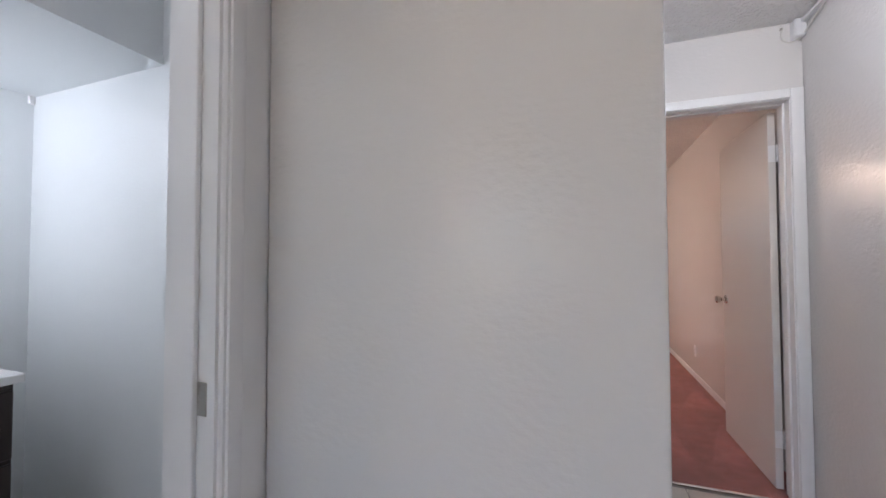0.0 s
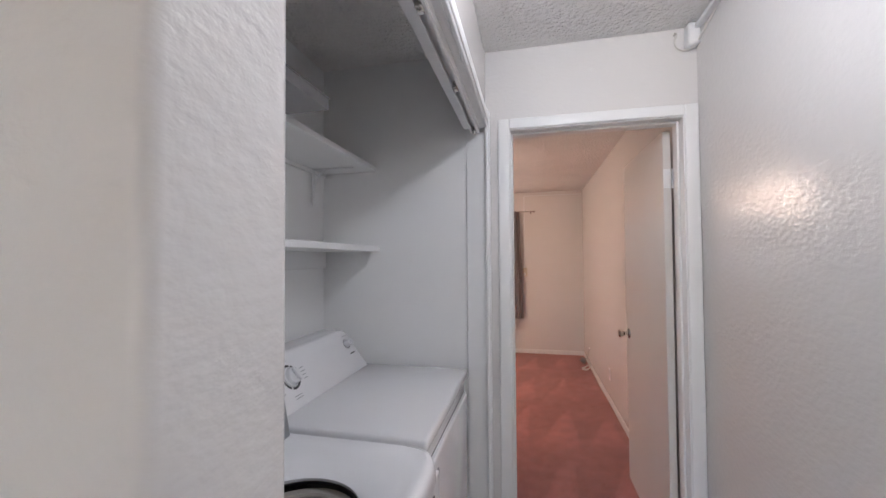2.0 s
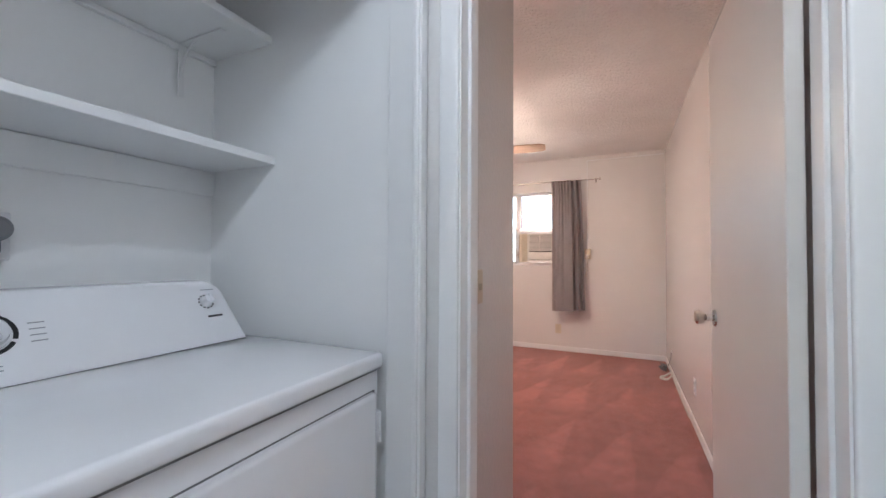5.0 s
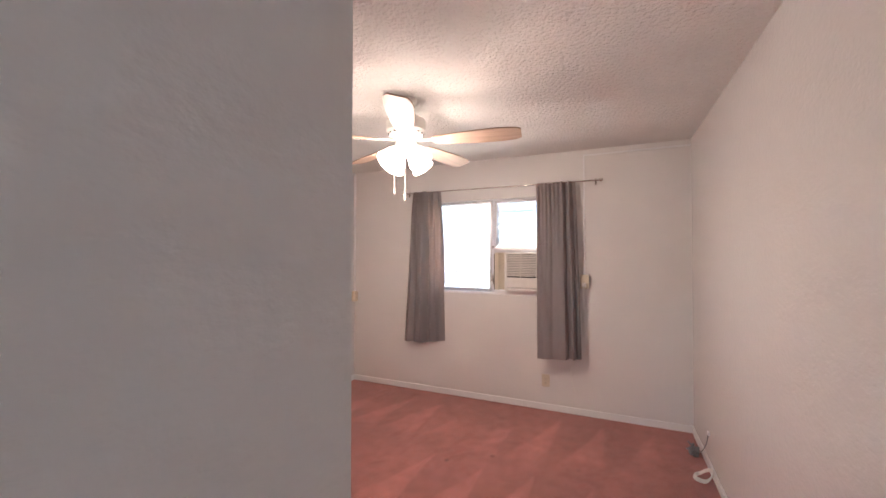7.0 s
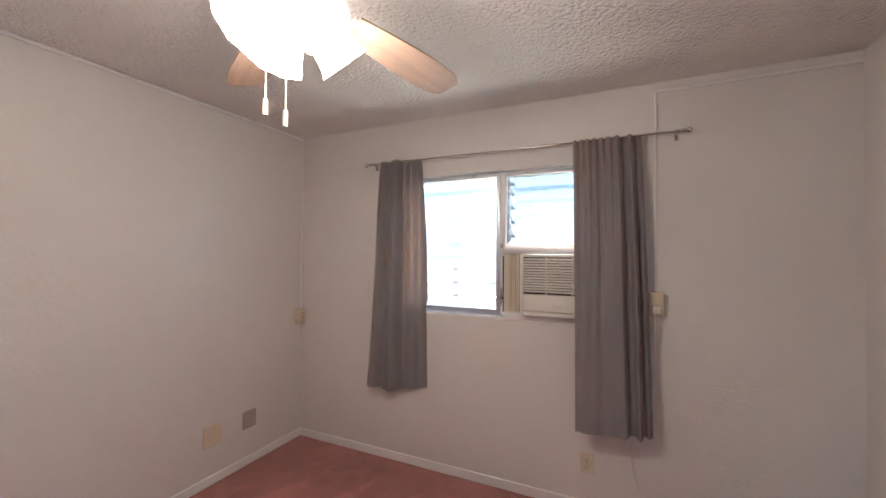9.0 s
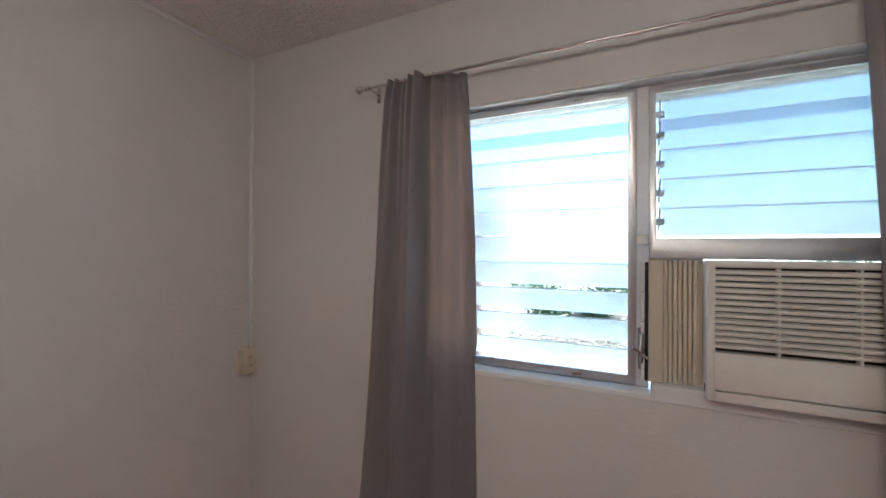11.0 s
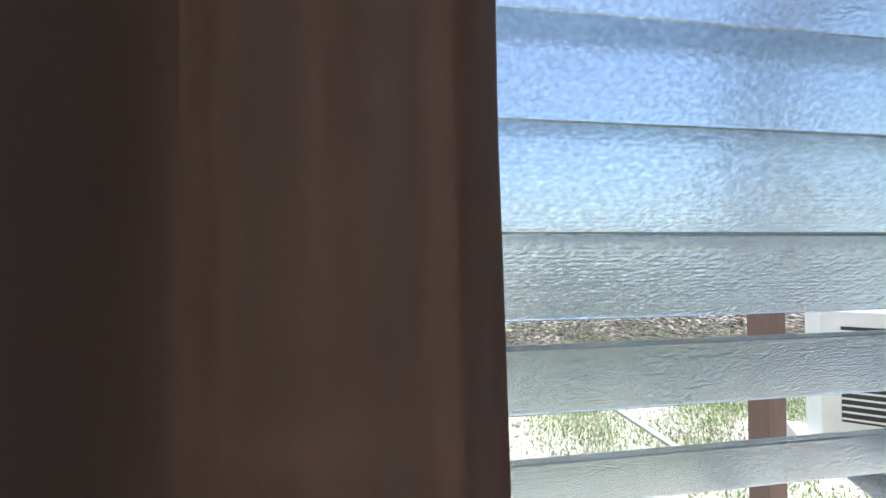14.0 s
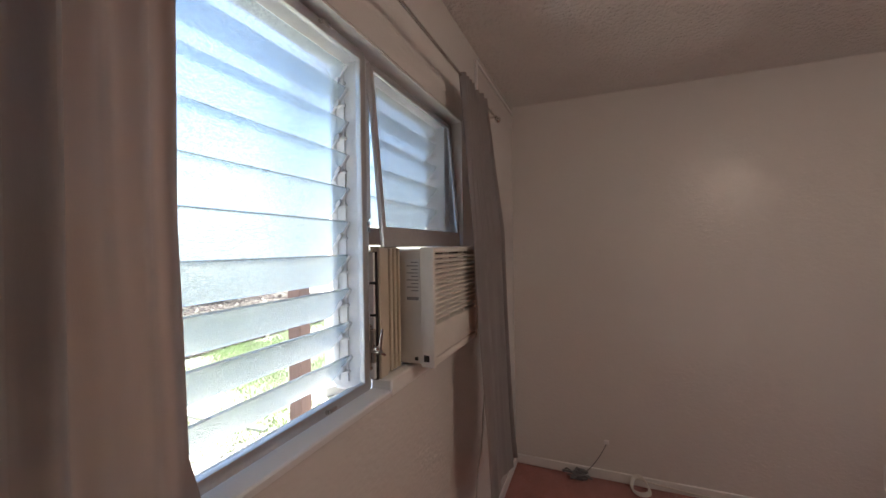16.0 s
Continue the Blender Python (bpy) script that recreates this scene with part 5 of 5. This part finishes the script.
# ---- cables lying on the carpet by the corner ----
ring = [(1.212 + 0.052 * math.cos(a), 5.98 + 0.052 * math.sin(a) * 0.95, 0.012 + 0.05 * max(0, math.cos(a - 0.2))) for a in [2 * math.pi * k / 14 for k in range(14)]]
coil = thing("cable_coil", (1.212, 5.98, 0.0), "small coil of white cable lying on the carpet", "cable")
for k in range(3):
    part("loop", tube([(x + 0.004 * k - 0.004, y + 0.005 * (k - 1), z + 0.006 * k) for x, y, z in ring], 0.005, cyclic=True), WHITE_CABLE, coil)
part("tail", tube([(1.262, 6.0, 0.05), (1.266, 5.7, 0.012), (1.264, 5.4, 0.012), (1.266, 5.0, 0.012)], 0.004), WHITE_CABLE, coil)
heap = thing("cable_heap", (1.23, 6.33, 0.0), "small tangle of grey cable and an adapter on the carpet", "cable")
part("adapter", box(1.205, 1.245, 6.30, 6.36, 0.0, 0.035, bev=0.006, seg=2), GREY_CABLE, heap)
rnd = random.Random(4)
part("tangle", tube([(1.215 + rnd.uniform(-0.055, 0.045), 6.33 + rnd.uniform(-0.10, 0.10), 0.012 + rnd.uniform(0, 0.065)) for _ in range(34)], 0.0055), GREY_CABLE, heap)
part("lead", tube([(1.24, 6.30, 0.03), (1.272, 6.22, 0.10), (1.274, 6.18, 0.19), (1.274, 6.165, 0.23)], 0.003), GREY_CABLE, heap)
part("wall_jack", box(1.270, 1.283, 6.15, 6.18, 0.225, 0.250, bev=0.003), ENAMEL_DULL, heap)

# ---- garden outside ----
bm = bmesh.new()
bmesh.ops.create_grid(bm, x_segments=60, y_segments=60, size=300, matrix=Matrix.Translation((0, 0, GROUND)))
setting("ground", bm, EARTH, "lawn with bare patches and fallen leaves", "ground")
rnd = random.Random(3)


def litter(name, material, count, x0, x1, y0, y1, size, up, label):
    """Countless small blades or leaves on the ground, as one object."""
    verts, faces = [], []
    for _ in range(count):
        x, y, a = rnd.uniform(x0, x1), y0 + (y1 - y0) * rnd.random() ** 1.3, rnd.uniform(0, 6.28)
        if up:
            x, y = (x0 + x1) / 2 + rnd.gauss(0, (x1 - x0) / 4), (y0 + y1) / 2 + rnd.gauss(0, (y1 - y0) / 4)
            if math.sin(3.1 * x + 1.7 * y) + math.sin(2.3 * y - 4.1 * x) + 0.9 * rnd.gauss(0, 1) < -0.3:
                continue
        s = size * rnd.uniform(0.6, 1.5)
        dx, dy = math.cos(a) * s, math.sin(a) * s
        k = len(verts)
        if up:
            verts += [(x - dy * 0.16, y + dx * 0.16, GROUND), (x + dy * 0.16, y - dx * 0.16, GROUND), (x + dx * 0.5, y + dy * 0.5, GROUND + s)]
            faces.append((k, k + 1, k + 2))
        else:
            z = GROUND + 0.006 + rnd.uniform(0, 0.02)
            verts += [(x - dx, y - dy, z), (x - dy * 0.4, y + dx * 0.4, z + s * 0.3), (x + dx, y + dy, z + s * 0.1), (x + dy * 0.4, y - dx * 0.4, z + s * 0.25)]
            faces.append((k, k + 1, k + 2, k + 3))
    me = bpy.data.meshes.new(name)
    me.from_pydata(verts, [], faces)
    me.materials.append(material)
    return tagged(new(name, me), label, name.split("_")[0], kind="stuff")


litter("grass", GRASS, 210000, -1.6, 7.6, 8.4, 15.5, 0.03, True, "patchy green lawn grass")
litter("leaf_litter", LEAF, 15000, -8, 10, 7.8, 20, 0.028, False, "dry fallen leaves on the ground")
litter("far_leaf_litter", DARK_LEAF, 26000, -3, 11, 12.5, 22, 0.06, False, "dense brown fallen leaves under the shrubs")
setting("path", box(-0.6, 0.0, 8.3, 8.6, GROUND - 0.1, GROUND + 0.02, bev=0.01), CONCRETE, "concrete garden edging", "path")
bm = box(-0.035, 0.035, -0.75, 0.75, GROUND - 0.05, GROUND + 0.03, bev=0.006)
bmesh.ops.transform(bm, matrix=pose(1.46, 10.0, 0, 0, 0, 2), verts=bm.verts)
setting("lawn_edging", bm, CONCRETE, "narrow white edging strip in the lawn", "edging")
setting("path_slab", box(0.6, 3.4, 7.5, 8.0, GROUND - 0.1, GROUND + 0.03, bev=0.01), CONCRETE, "pale concrete slab", "path")
post = thing("porch_post", (1.02, 8.38, GROUND), "brown weathered timber porch post", "post")
part("shaft", box(0.96, 1.08, 8.32, 8.44, GROUND + 0.06, 2.6, bev=0.006), WOOD_RAW, post)
part("post_base", box(0.93, 1.11, 8.29, 8.47, GROUND, GROUND + 0.16, bev=0.006), WOOD_RAW, post)
for z in (0.05, 0.12):
    part("bolt", rod((0.99, 8.318, z), (0.99, 8.326, z), 0.009, n=8), DARK, post)
part("beam", box(0.94, 1.10, 6.95, 8.46, 2.66, 2.80, bev=0.006), WOOD_RAW, post)
stake = solid("garden_stake", rod((-0.32, 10.6, GROUND), (-0.31, 10.6, GROUND + 0.46), 0.011, n=8), DARK, "thin dark metal stake standing in the lawn", "stake")
unit = thing("condenser_unit", pose(3.05, 9.15, GROUND, 0, 0, -35), "white outdoor condenser unit with dark louvred grilles", "condenser")
part("case", box(-0.48, 0.48, -0.18, 0.18, 0.12, 1.25, bev=0.01), AC_PLASTIC, unit, local=True)
part("plinth", box(-0.6, 0.6, -0.3, 0.3, 0.0, 0.12, bev=0.01), CONCRETE, unit, local=True)
for x in (-0.36, 0.06):
    g = part("grille", box(x, x + 0.36, -0.184, -0.178, 0.34, 1.12), DARK, unit, "dark grille opening", local=True)
    for k in range(14):
        part("grille_bar", box(x, x + 0.36, -0.190, -0.184, 0.36 + 0.055 * k, 0.376 + 0.055 * k), AC_PLASTIC, g, local=True)
shed = thing("neighbour_shed", (-4.0, 11.0, GROUND), "pale pink board-sided shed wall across the yard", "shed")
for k in range(14):
    x = -5.56 + 0.22 * k
    part("siding_board", box(x, x + 0.212, 10.80, 10.86, GROUND + 0.05, 2.4, bev=0.004), SIDING, shed)
part("corner_post", box(-2.48, -2.38, 10.75, 10.88, GROUND, 2.45, bev=0.004), WOOD_RAW, shed)
part("roof", box(-5.9, -2.2, 10.5, 13.3, 2.45, 2.55, bev=0.01), OUTER, shed)
part("back_wall", box(-5.56, -2.48, 10.865, 12.8, GROUND, 2.44), SIDING, shed)


def bush(x, y, r, h, seed):
    """A rounded hedge shrub of many small leaves round a few stems."""
    rn = random.Random(seed)
    t = thing("shrub", (x, y, GROUND), "loose green garden shrub at the yard's edge", "shrub", "shrubs")
    bm = bmesh.new()
    for k in range(7):
        a = rn.uniform(0, 6.28)
        put_rod(bm, (x, y, GROUND), (x + r * 0.5 * math.cos(a), y + r * 0.5 * math.sin(a), GROUND + h * rn.uniform(0.5, 0.85)), 0.018, 0.006, n=6)
    part("stems", bm, WOOD_RAW, t)
    verts, faces = [], []
    for _ in range(1500):
        d = Vector((rn.gauss(0, 1), rn.gauss(0, 1), rn.gauss(0, 1))).normalized() * (rn.random() ** 0.4) * rn.uniform(0.75, 1.1)
        c = Vector((x + d.x * r, y + d.y * r, GROUND + h * 0.52 + d.z * h * 0.5))
        u = Vector((rn.gauss(0, 1), rn.gauss(0, 1), rn.gauss(0, 1))).normalized() * 0.07
        w = u.cross(Vector((rn.gauss(0, 1), rn.gauss(0, 1), rn.gauss(0, 1)))).normalized() * 0.03
        k = len(verts)
        verts += [tuple(c - u - Vector((x, y, GROUND))), tuple(c + w - Vector((x, y, GROUND))), tuple(c + u - Vector((x, y, GROUND))), tuple(c - w - Vector((x, y, GROUND)))]
        faces.append((k, k + 1, k + 2, k + 3))
    me = bpy.data.meshes.new("leaves")
    me.from_pydata(verts, [], faces)
    me.materials.append(HEDGE)
    ob = new("leaves", me)
    ob.parent = t
    return t


for k in range(12):
    bush(-9 + 1.9 * k + 0.5 * math.sin(k * 2.1), 19.5 + 1.2 * math.sin(k * 1.3), 1.15 + 0.25 * math.sin(k), 1.5 + 0.5 * math.cos(k * 1.7), 20 + k)
bush(-2.3, 16.2, 0.8, 0.9, 51)
bush(-1.2, 17.0, 0.7, 0.6, 52)
